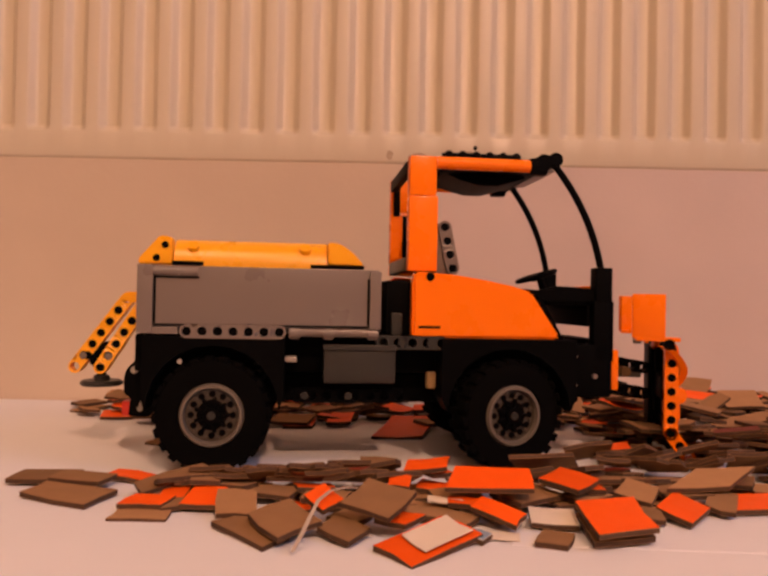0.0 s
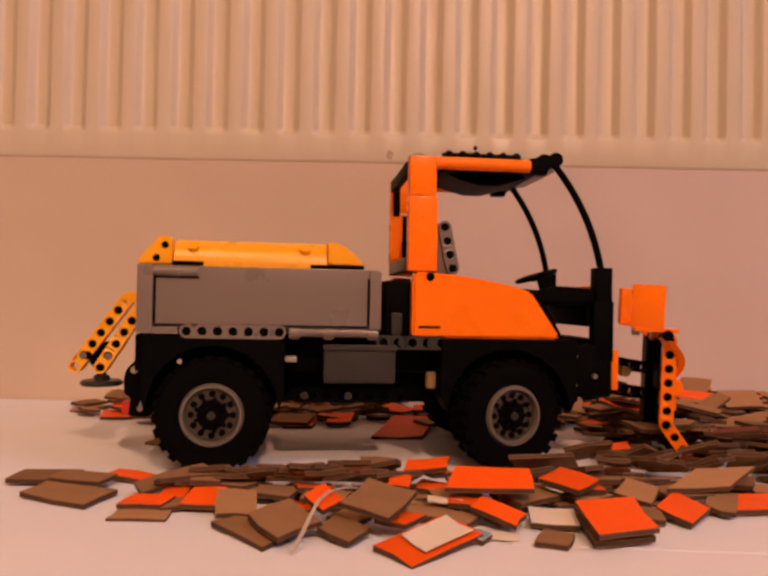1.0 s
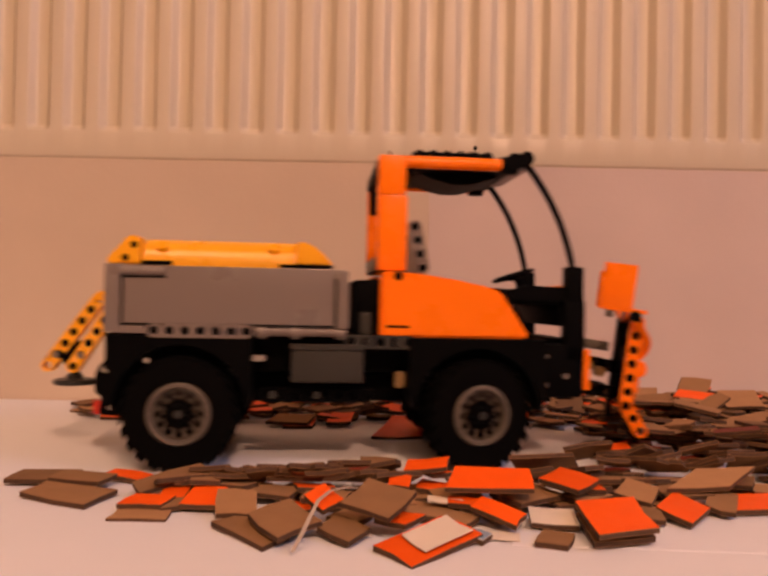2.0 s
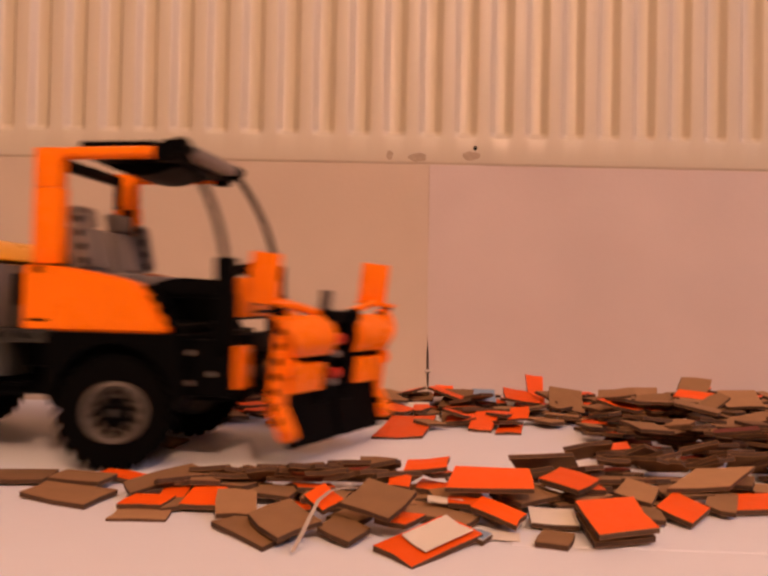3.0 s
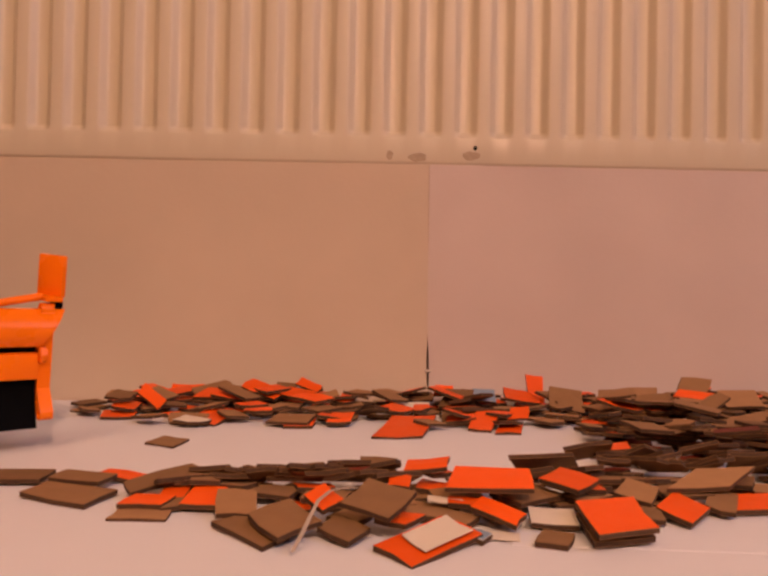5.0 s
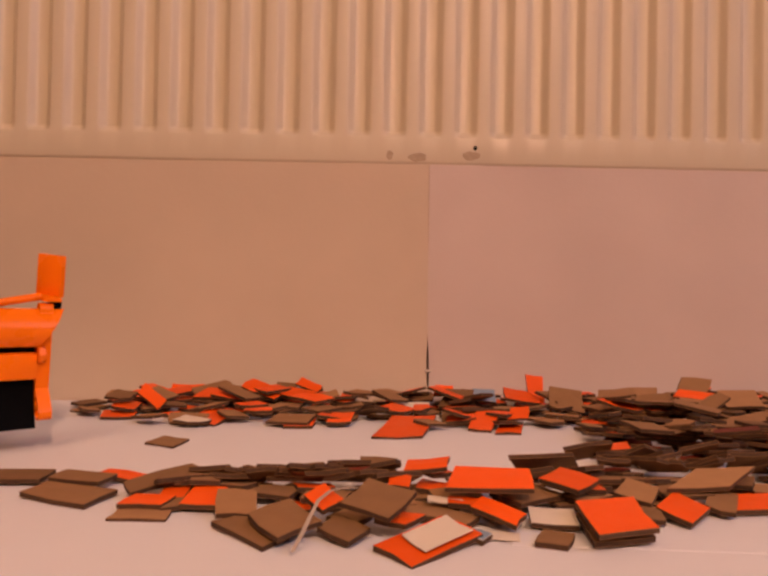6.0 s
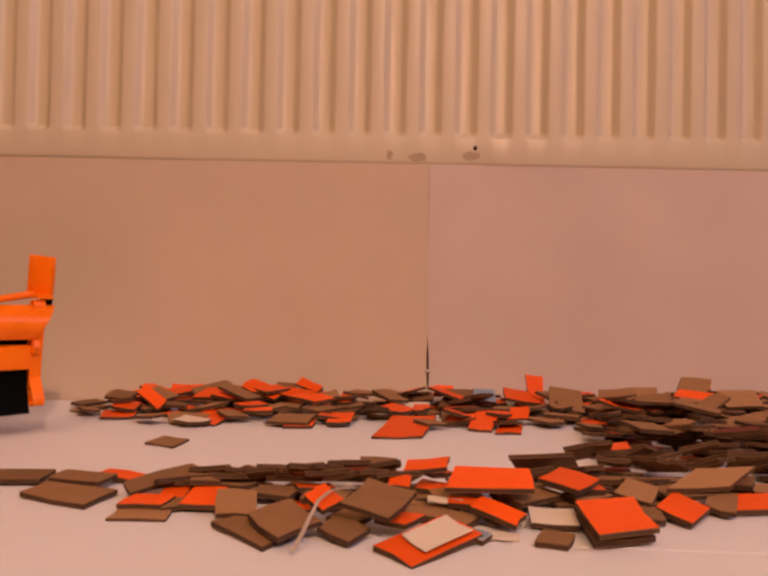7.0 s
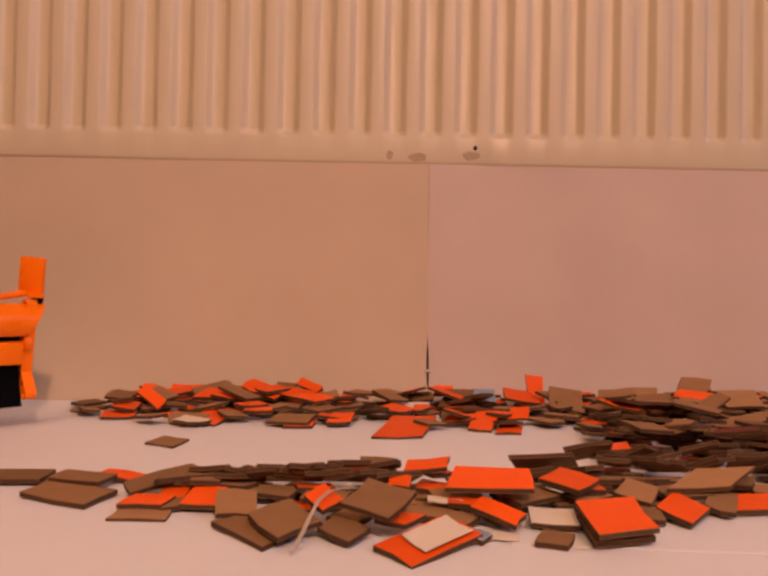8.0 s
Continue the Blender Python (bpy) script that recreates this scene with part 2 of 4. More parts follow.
def radiator():
    """A panel radiator: its front sheet has pressed vertical channels that end below in sloped ledges."""
    rad = thing("radiator", "white enamelled panel radiator with vertical pressed channels, scuffed lower edge", "radiator")
    z0, z1, pitch, deep = 220, 800, 33.45, 7.0
    # each channel: a rounded flank down, a flat floor, a rounded flank up
    flank = [(0.5 - 0.5 * math.cos(math.pi * k / 8), k / 8) for k in range(9)]
    cols = []
    for k in range(-22, 23):
        c = -327.6 + (k + 9) * pitch
        cols += [(c - 12.2 + 8.6 * t, d) for d, t in flank] + [(c + 12.2 - 8.6 * t, d) for d, t in flank[::-1]]
    rows = [(z0, 3.0, 0), (z0 + 1.5, 0.8, 0), (z0 + 4, 0, 0), (z0 + 25.5, 0, 0), (z0 + 26.6, 0, 0.06), (z0 + 27.6, 0, 0.2), (z0 + 31.4, 0, 0.8), (z0 + 32.5, 0, 0.95), (z0 + 34, 0, 1), (z1 - 30, 0, 1), (z1, 0, 0)]
    bm = bmesh.new()
    grid = [[bm.verts.new((x * MM, (664 + e + deep * d * f) * MM, z * MM)) for x, d in cols] for z, e, f in rows]
    for r0, r1 in zip(grid, grid[1:]):
        for i in range(len(cols) - 1):
            bm.faces.new((r0[i], r0[i + 1], r1[i + 1], r1[i]))
    panel = part("front_panel", bm, ENAMEL, rad)
    bm = bmesh.new()
    box(bm, cols[0][0], cols[-1][0], 684, 687, z0 + 46, z1, 1.0)
    part("back_panel", bm, ENAMEL, rad, smooth=False)
    bm = bmesh.new()
    box(bm, cols[0][0], cols[-1][0], 674, 684, z0 + 46, z1 - 30, 0)
    part("convector_core", bm, ENAMEL, rad, smooth=False)
    for x in (-420, 520):
        bm = bmesh.new()
        box(bm, x - 15, x + 15, 687, 744, 420, 700, 1)
        part("wall_bracket", bm, ENAMEL, rad, smooth=False)
    # scuffs and a dark chip on the lower edge
    for x, z, w, h, mat in ((83.0, 237.0, 2.0, 2.2, BLACK), (79, 229.5, 8, 4.5, SMUDGE), (2.8, 229, 3.2, 4.5, SMUDGE), (29, 227.5, 8.5, 4.0, SMUDGE)):
        bm = bmesh.new()
        vs = []
        for k in range(14):
            a = 2 * math.pi * k / 14
            r = 1 + 0.35 * noise.noise(Vector((x + 2 * math.cos(a), 2 * math.sin(a), z)))
            vs.append(bm.verts.new(((x + w * r * math.cos(a)) * MM, 663.7 * MM, (z + h * r * math.sin(a)) * MM)))
        bm.faces.new(vs)
        part("scuff", bm, mat, panel, smooth=False)


radiator()


def ceiling_lamp():
    lamp = thing("ceiling_lamp", "round glowing ceiling lamp of frosted glass", "ceiling lamp")
    bm = bmesh.new()
    cyl(bm, (-450, -1200, 2385), (0, 0, 1), 300, 30, 32)
    part("mount", bm, ENAMEL, lamp)
    bm = bmesh.new()
    cyl(bm, (-450, -1200, 2330), (0, 0, 1), 500, 80, 48, r2=480, bev=10)
    part("shade", bm, GLOW, lamp, "glowing frosted glass shade")


ceiling_lamp()


def reading_lamp():
    """A small floor lamp behind the camera, its reflector turned to the toy."""
    lamp = thing("reading_lamp", "small standing reading lamp, switched on", "reading lamp")
    back = key_light.matrix_world.to_3x3() @ Vector((0, 0, 1))
    head = (KEY + back * 0.02) * 1000
    bm = bmesh.new()
    cyl(bm, (head.x + 60 * back.x, head.y + 60 * back.y - 60, 6), (0, 0, 1), 110, 24, 36, bev=4)
    part("base", bm, ENAMEL, lamp)
    bm = bmesh.new()
    tube(bm, [(head.x + 60 * back.x, head.y + 60 * back.y - 60, 10), (head.x + 60 * back.x, head.y + 60 * back.y - 60, head.z - 60), tuple(head + back * 75)], 7, 12)
    part("pole", bm, ENAMEL, lamp)
    b = bmesh.new()
    revolve(b, [(20, 90), (24, 90), (62, 0), (59, 0), (20, 86)], 36)
    b.transform(Matrix.Translation(head * MM) @ Vector((0, 1, 0)).rotation_difference(back).to_matrix().to_4x4())
    part("reflector", b, ENAMEL, lamp)
    b = bmesh.new()
    bmesh.ops.create_uvsphere(b, u_segments=20, v_segments=12, radius=0.028)
    b.transform(Matrix.Translation(head * MM + back * 0.045))
    part("bulb", b, GLOW, lamp, "glowing bulb")


reading_lamp()


# ---- the toy truck: x forward from the rear axle, y to its left, z up ----
def wheel(parent, x, side):
    """side -1: right, 1: left. Its outer face looks along side * y."""
    w = new("wheel")
    w.parent = parent
    w.location = (x * MM, side * 50 * MM, 31 * MM)
    s = side
    bm = bmesh.new()
    revolve(bm, [(16.6, s * 8.5), (17.6, s * 10), (24, s * 10.5), (28, s * 9.6), (29.4, s * 7.5), (29.8, 0), (29.4, -s * 7.5), (28, -s * 9.6), (24, -s * 10.5), (16.6, -s * 10), (16.6, s * 8.5)], 48)
    for k in range(24):
        for row in (-1, 1):
            a = 360 * (k + 0.25 * row) / 24
            m = pose(0, 0, 0, 0, a, 0)
            box(bm, 28.2, 30.7, row * 5.2 - 4.6, row * 5.2 + 4.6, -2.3, 2.3, 0.4, m)
    part("tyre", bm, RUBBER, w, "black rubber tyre with block tread")
    rim = bmesh.new()
    revolve(rim, [(17.2, s * 8.6), (16.4, s * 9.4), (15.9, s * 10.6), (14.5, s * 10.6), (13.9, s * 8.6), (13.9, -s * 4), (17.2, -s * 8), (17.2, s * 8.6)], 48)
    rim = part("rim", rim, RIM, w, "grey plastic rim")
    dish = bmesh.new()
    revolve(dish, [(14.0, s * 8.0), (13.4, s * 7.0), (8.7, s * 6.6), (7.8, s * 6.6), (7.8, -s * 4), (14.0, -s * 4), (14.0, s * 8.0)], 48)
    part("rim_dish", dish, RIM_DARK, rim, "darker brown-grey dish of the rim")
    for k in range(12):
        bm = bmesh.new()
        a = 2 * math.pi * k / 12
        cyl(bm, (10.9 * math.cos(a), s * 6.9, 10.9 * math.sin(a)), (0, s, 0), 1.7, 1.0, 10)
        part("rim_hole", bm, BLACK, rim)
        bm = bmesh.new()
        a += math.pi / 12
        cyl(bm, (12.2 * math.cos(a), s * 7.4, 12.2 * math.sin(a)), (0, s, 0), 1.1, 1.6, 8)
        part("rim_stud", bm, RIM_DARK, rim)
    hub = bmesh.new()
    cyl(hub, (0, s * 6.2, 0), (0, s, 0), 7.9, 4, 24, bev=0.5)
    for k in range(9):
        box(hub, 5.0, 9.3, s * 8 - 1.2, s * 8 + 1.2, -0.9, 0.9, 0.3, pose(0, 0, 0, 0, 40 * k, 0))
    cyl(hub, (0, s * 8.6, 0), (0, s, 0), 4.6, 3, 20, bev=0.4)
    part("hub", hub, BLACK, w, "black star-shaped hub")
    pin = bmesh.new()
    cyl(pin, (0, s * 10.3, 0), (0, s, 0), 2.2, 1.2, 16, bev=0.3)
    part("axle_end", pin, DARK_GREY, w)
    return w


def hole_pins(parent, name, mat, spots, axis, r=2.2, length=1.2):
    for p in spots:
        bm = bmesh.new()
        cyl(bm, p, axis, r, length, 14, bev=0.2)
        part(name, bm, mat, parent)


def arch(bm, cx, y0, y1, r0, top, xa, xb):
    """A mudguard: a slab from xa to xb with a round cut of radius r0 about the axle."""
    pts = [(xa, top), (xa, 40)]
    for k in range(13):
        a = math.pi * (1 - k / 12)
        pts.append((cx + r0 * math.cos(a), 33 + r0 * math.sin(a)))
    pts += [(xb, 40), (xb, top)]
    prism(bm, pts, y0, y1, 0)


def truck_chassis(truck):
    bm = bmesh.new()
    box(bm, -46, 212, -26, 26, 34, 50, 1)
    box(bm, -44, 200, -40, 40, 52, 72, 1)
    part("chassis_frame", bm, BLACK, truck)
    for s in (-1, 1):
        y0, y1 = sorted((s * 38, s * 58.5))
        bm = bmesh.new()
        arch(bm, 0, y0, y1, 34.5, 72, -36.5, 37)
        part("rear_mudguard", bm, BLACK, truck, smooth=False)
        bm = bmesh.new()
        arch(bm, 160, y0, y1, 34.5, 72.5, 122, 198)
        part("front_mudguard", bm, BLACK, truck, smooth=False)
        y0, y1 = sorted((s * 34, s * 55))
        bm = bmesh.new()
        box(bm, 58, 97, y0, y1, 47.5, 67, 1.2)
        tank = part("side_tank", bm, DARK_GREY, truck, "dark grey side tank")
        bm = bmesh.new()
        box(bm, 57.5, 97.5, min(s * 54, s * 56), max(s * 54, s * 56), 65.5, 68.5, 0.4)
        part("tank_rim", bm, DARK_GREY, tank)
        bm = bmesh.new()
        beam(bm, 5, at(90, s * 52, 70, 0, 0, 0))
        part("sill_beam", bm, DARK_GREY, truck)
        bm = bmesh.new()
        beam(bm, 8, at(44, s * 44, 40, 0, 0, 0))
        part("lower_beam", bm, BLACK, truck)
        bm = bmesh.new()
        box(bm, 37, 43.5, min(s * 40, s * 52), max(s * 40, s * 52), 58.5, 61.5, 0.8)
        part("grey_bracket", bm, PALE, truck)
        hole_pins(truck, "guard_pin", PALE, [(-17, s * 58.7, 59)], (0, 1, 0), 1.4, 0.8)
        bm = bmesh.new()
        cyl(bm, (118, s * 47, 49), (0, 0, 1), 3, 9, 14, bev=0.5)
        part("tan_bush", bm, TAN, truck, "tan axle bush")
        hole_pins(truck, "pin", DARK_GREY, [(48, s * 48, 40), (72, s * 48, 40), (100, s * 55.8, 70), (116, s * 55.8, 70)], (0, 1, 0))
        # shock springs beside each axle
        for x in (22, 138):
            bm = bmesh.new()
            tube(bm, [(x + 4.0 * math.cos(k * 0.8), s * 36 + 4.0 * math.sin(k * 0.8), 36 + k * 0.55) for k in range(46)], 0.9, 6)
            part("spring", bm, DARK_GREY, truck)
    for x in (0, 160):
        bm = bmesh.new()
        cyl(bm, (x, 0, 31), (0, 1, 0), 4.5, 96, 16)
        box(bm, x - 11, x + 11, -16, 16, 22, 40, 2)
        part("axle", bm, BLACK, truck)
    bm = bmesh.new()
    cyl(bm, (80, 0, 34), (1, 0, 0), 3, 150, 12)
    part("drive_shaft", bm, DARK_GREY, truck)
    # rear hitch
    for y in (-30, 26):
        bm = bmesh.new()
        prism(bm, [(-34, 66), (-41, 62), (-50.5, 52), (-52, 46), (-51.5, 38), (-48, 36), (-49, 26), (-38, 25), (-34, 30)], y, y + 4, 0.6)
        part("hitch_plate", bm, BLACK, truck)
        # pale discs stand for the bright backdrop seen through the plate's holes
        hole_pins(truck, "hitch_hole_disc", PALE, [(-46, y - 0.4, 51.5), (-41.5, y - 0.4, 58)], (0, 1, 0), 2.1, 1.0)
    hitch = bmesh.new()
    beam(hitch, 4, at(-44, -20, 32, 0, -65, 0))
    beam(hitch, 4, at(-44, 20, 32, 0, -65, 0))
    box(hitch, -49, -40, -24, 24, 28, 40, 1)
    part("rear_hitch", hitch, BLACK, truck)
    bm = bmesh.new()
    box(bm, -54, -49, -24, -14, 25, 33, 0.8)
    part("tail_light", bm, RED, truck, "red tail light block")
    bm = bmesh.new()
    box(bm, -54, -49, 14, 24, 25, 33, 0.8)
    part("tail_light", bm, RED, truck, "red tail light block")
    # a row of pale discs in place of a long gap open to the backdrop
    bm = bmesh.new()
    for k in range(4):
        cyl(bm, (-42.5 + k * 0.9, -30.6, 30 + k * 2.4), (0, 1, 0), 1.5, 1.2, 12)
    part("hitch_gap_disc", bm, PALE, truck)


def truck_bed(truck):
    for s in (-1, 1):
        y0, y1 = sorted((s * 51, s * 57.5))
        bm = bmesh.new()
        box(bm, -38.5, 87, y0, y1, 77, 109, 0.8)
        panel = part("bed_side", bm, GREY, truck, "light grey bed side panel")
        yo0, yo1 = sorted((s * 57.4, s * 59))
        bm = bmesh.new()
        box(bm, -39.5, -31.5, yo0, yo1, 73.5, 109.4, 0.4)
        part("rear_post", bm, GREY, panel)
        bm = bmesh.new()
        box(bm, 82, 88, yo0, yo1, 77, 108, 0.4)
        part("front_post", bm, GREY, panel)
        yg0, yg1 = sorted((s * 57.3, s * 57.9))
        bm = bmesh.new()
        box(bm, -31.3, -30.1, yg0, yg1, 79, 104, 0)
        box(bm, 80.6, 81.8, yg0, yg1, 79, 104, 0)
        box(bm, -31.3, 81.8, yg0, yg1, 77.6, 78.6, 0)
        box(bm, -31.3, -8, yg0, yg1, 102.5, 103.3, 0)
        part("panel_groove", bm, BLACK, panel)
        bm = bmesh.new()
        cyl(bm, (-20, s * 57.6, 106), (1, 0, 0), 2.4, 23, 14, bev=0.4)
        cyl(bm, (-20, s * 57.6, 106), (1, 0, 0), 2.9, 4, 14, bev=0.4)
        part("hinge_bar", bm, GREY, panel)
        bm = bmesh.new()
        beam(bm, 7, at(-14, s * 55, 74.8))
        part("holed_beam", bm, GREY, truck, "light grey beam with round holes")
        bm = bmesh.new()
        cyl(bm, (62, s * 55, 75), (1, 0, 0), 2.6, 46, 14, bev=0.4)
        for x in (42, 60, 84):
            cyl(bm, (x, s * 55, 74.6), (1, 0, 0), 3.6, 6, 16, bev=0.6)
        part("lower_rail", bm, GREY, truck)
        hole_pins(truck, "hole_pin", BLACK, [(-14 + 8 * k, s * 55, 74.8) for k in range(7)], (0, 1, 0), 2.35, 5)
        bm = bmesh.new()
        box(bm, -31.6, -18.5, *sorted((s * 52, s * 58.6)), 73.2, 77, 0.5)
        part("sill_block", bm, GREY, truck)
    for x0, x1, name in ((-39.5, -34, "tailgate"), (82, 87.5, "bed_front")):
        bm = bmesh.new()
        box(bm, x0, x1, -51, 51, 73.5, 109, 0.8)
        part(name, bm, GREY, truck)
    bm = bmesh.new()
    box(bm, -38, 87, -50, 50, 74, 79, 0.5)
    part("bed_floor", bm, DARK_GREY, truck)
    # yellow spreader hopper on the bed
    bm = bmesh.new()
    prof = []
    for k in range(9):
        a = math.pi / 2 * k / 8
        prof.append((-44 + 14 * (1 - math.cos(a)), 109.5 + 15 * math.sin(a)))
    half = prof + [(-z[0], z[1]) for z in prof[::-1]]
    b = bmesh.new()
    v0 = [b.verts.new((-24 * MM, y * MM, z * MM)) for y, z in half]
    v1 = [b.verts.new((59 * MM, y * MM, z * MM)) for y, z in half]
    for i in range(len(half) - 1):
        b.faces.new((v0[i], v0[i + 1], v1[i + 1], v1[i]))
    b.faces.new(v0)
    b.faces.new(v1[::-1])
    hopper = part("hopper_cover", b, YELLOW, truck, "yellow curved hopper cover")
    for y in (-38.2, 38.2):
        for x in (-14, 47):
            bm = bmesh.new()
            cyl(bm, (x, y * 1.06, 120), (0, y / 38, 0.9), 3.3, 3.6, 18, bev=0.4)
            part("cover_pin", bm, YELLOW, hopper)
    for s in (-1, 1):
        y0, y1 = sorted((s * 36, s * 46))
        bm = bmesh.new()
        prism(bm, [(59.5, 111.5), (59.5, 124), (63, 124.3), (68, 122.6), (74, 118.2), (79, 112.5), (79, 111.5)], y0, y1, 0.8)
        part("slope_panel", bm, YELLOW, hopper)
        bm = bmesh.new()
        box(bm, 50, 79.5, min(s * 37, s * 47), max(s * 37, s * 47), 109.6, 111.6, 0.3)
        box(bm, -24, -8, min(s * 37, s * 47), max(s * 37, s * 47), 109.6, 112, 0.3)
        part("shadow_plate", bm, BLACK, hopper)
        bm = bmesh.new()
        prism(bm, [(-42, 110), (-42, 113), (-31, 125.5), (-28, 125.5), (-24.5, 124.5), (-24.5, 110)], y0, y1, 0.7)
        part("end_bracket", bm, YELLOW, hopper)
        hole_pins(hopper, "bracket_hole", BLACK, [(-32.5, s * 46.2, 113.4), (-28, s * 46.2, 120.5)], (0, 1, 0), 1.9, 0.8)
    bm = bmesh.new()
    prism(bm, [(59.5, 111.5), (59.5, 124), (63, 124.3), (68, 122.6), (74, 118.2), (79, 112.5), (79, 111.5)], -36, 36, 0)
    part("front_slope", bm, YELLOW, hopper)
    # spreader arms and disc behind the bed
    for name, n, x, z, lean in (("spreader_arm", 7, -83, 51.5, -54.5), ("spreader_strut", 6, -69, 51, -58)):
        bm = bmesh.new()
        beam(bm, n, at(x, -10, z, 0, lean, 0))
        part(name, bm, YELLOW, truck, "yellow holed spreader arm")
        c, k = math.cos(radians(lean)), -math.sin(radians(lean))
        hole_pins(truck, "arm_pin", BLACK, [(x + 8 * i * c, -10, z + 8 * i * k) for i in range(1, n - 1)], (0, 1, 0), 2.3, 5)
        hole_pins(truck, "arm_pin", GREY, [(x + 4.6, -13.8, z + 6.4)], (0, 1, 0), 2.0, 1.2)
    bm = bmesh.new()
    prism(bm, [(-60, 90), (-56, 95), (-40, 95), (-40, 84), (-47, 88)], -13.5, -6.5, 0.8)
    part("spreader_bracket", bm, YELLOW, truck)
    bm = bmesh.new()
    cyl(bm, (-76, -2, 58), (0, 1, 0), 2.4, 24, 14)
    prism(bm, [(-76, 54), (-72, 64), (-66, 66), (-66, 56), (-70, 48)], -12, 0, 0.6)
    cyl(bm, (-70, -6, 48), (0, 0, 1), 2.6, 12, 14)
    part("spreader_axle", bm, BLACK, truck)
    bm = bmesh.new()
    cyl(bm, (-70, -6, 41.5), (0, 0, 1), 11.8, 3, 32, bev=0.8)
    cyl(bm, (-70, -6, 44), (0, 0, 1), 4.5, 4, 20, bev=0.5)
    part("spreader_disc", bm, DARK_GREY, truck, "round grey spreader disc")


def truck_cab(truck):
    side = [(105.5, 72.8), (105.5, 106), (107, 109), (128, 107.8), (148, 104.8), (164, 101.6), (172.3, 98.8), (188.7, 74.5), (187.5, 72.8)]
    for s in (-1, 1):
        y0, y1 = sorted((s * 46, s * 56.5))
        bm = bmesh.new()
        prism(bm, side, y0, y1, 1.4)
        lining = bmesh.new()
        prism(lining, [(106.5, 74), (106.5, 107), (128, 106.5), (163, 100.5), (171.5, 97.6), (186.5, 74)], *sorted((s * 44.6, s * 45.8)), 0)
        part("inner_lining", lining, BLACK, truck)
        door = part("cab_side", bm, ORANGE, truck, "orange curved cab side panel")
        hole_pins(door, "panel_hole", BLACK, [(115, s * 56.4, 106.2)], (0, 1, 0), 2.4, 1.0)
        bm = bmesh.new()
        box(bm, 109, 121, min(s * 56.3, s * 56.7), max(s * 56.3, s * 56.7), 78, 79.4, 0)
        part("maker_mark", bm, BLACK, door, "small dark print bar")
        bm = bmesh.new()
        y0, y1 = sorted((s * 38, s * 47))
        box(bm, 104, 120.5, y0, y1, 109.5, 152, 1.0)
        box(bm, 104, 119.5, y0, y1, 152, 174.5, 1.2)
        part("rear_pillar", bm, ORANGE, truck, "orange cab rear pillar")
        # black strips stand for the shaded recesses on the pillar's inner face
        for x0, x1, z0, z1 in ((105.5, 110, 150, 172), (112, 118.5, 113, 150), (105.5, 110, 111, 118)):
            bm = bmesh.new()
            box(bm, x0, x1, *sorted((s * 36.4, s * 37.9)), z0, z1, 0.4)
            part("pillar_inner_shade", bm, BLACK, truck)
        bm = bmesh.new()
        cyl(bm, (147, s * 42.5, 171.6), (1, 0, 0), 3.6, 56, 20, bev=0.8)
        part("roof_rail", bm, ORANGE, truck, "orange roof rail")
        bm = bmesh.new()
        cyl(bm, (182, s * 42.5, 173.5), (0, 1, 0), 5.0, 7.4, 20, bev=0.6)
        cyl(bm, (189, s * 42.5, 175.5), (0, 1, 0), 4.2, 7.4, 20, bev=0.6)
        box(bm, 174, 184, min(s * 39, s * 46), max(s * 39, s * 46), 166.5, 176, 1)
        part("roof_joint", bm, BLACK, truck)
        bm = bmesh.new()
        pts = []
        for k in range(13):
            t = k / 12
            a, b, c = Vector((189, s * 42.5, 173)), Vector((211, s * 44.5, 146)), Vector((216.5, s * 46, 112))
            pts.append(a * (1 - t) ** 2 + b * 2 * t * (1 - t) + c * t * t)
        tube(bm, pts, 2.0, 12)
        part("windscreen_pillar", bm, BLACK, truck, "black curved windscreen pillar")
        bm = bmesh.new()
        box(bm, 212, 222, min(s * 41, s * 50), max(s * 41, s * 50), 93, 114, 1)
        part("pillar_socket", bm, BLACK, truck)
        bm = bmesh.new()
        box(bm, 198, 222, min(s * 38, s * 50), max(s * 38, s * 50), 40, 70, 1.5)
        box(bm, 211, 223, min(s * 42, s * 50), max(s * 42, s * 50), 60, 95, 1.2)
        part("front_block", bm, BLACK, truck)
        bm = bmesh.new()
        beam(bm, 5, at(176, s * 47, 95, 0, 60, 0))
        part("sloped_beam", bm, BLACK, truck)
        bm = bmesh.new()
        prism(bm, [(176, 99.5), (190, 103), (214, 102), (214, 94), (182, 94)], *sorted((s * 43, s * 48)), 0.8)
        part("dash_side", bm, BLACK, truck)
        bm = bmesh.new()
        box(bm, 223, 227, min(s * 30, s * 48), max(s * 30, s * 48), 44, 67, 0.8)
        part("front_panel", bm, ORANGE, truck, "orange front bumper panel")
        hole_pins(truck, "front_pin", GREY, [(200, s * 50.3, 63), (200, s * 50.3, 47), (212, s * 50.3, 52)], (0, 1, 0), 1.6, 1.0)
    # roof
    roof = bmesh.new()
    box(roof, 129, 184, -39, 39, 169.6, 172.8, 0.8)
    part("roof", roof, BLACK, truck, "black roof plate")
    bm = bmesh.new()
    prism(bm, [(130, 169.4), (138, 166), (150, 163), (161, 163), (178, 168), (178, 169.4)], -22, 22, 0.5)
    part("roof_lining", bm, BLACK, truck)
    for y in (-34, -18, 0, 18, 34):
        bm = bmesh.new()
        beam(bm, 6, at(128, y, 175.0, 90, 0, 0))
        part("roof_beam", bm, BLACK, truck)
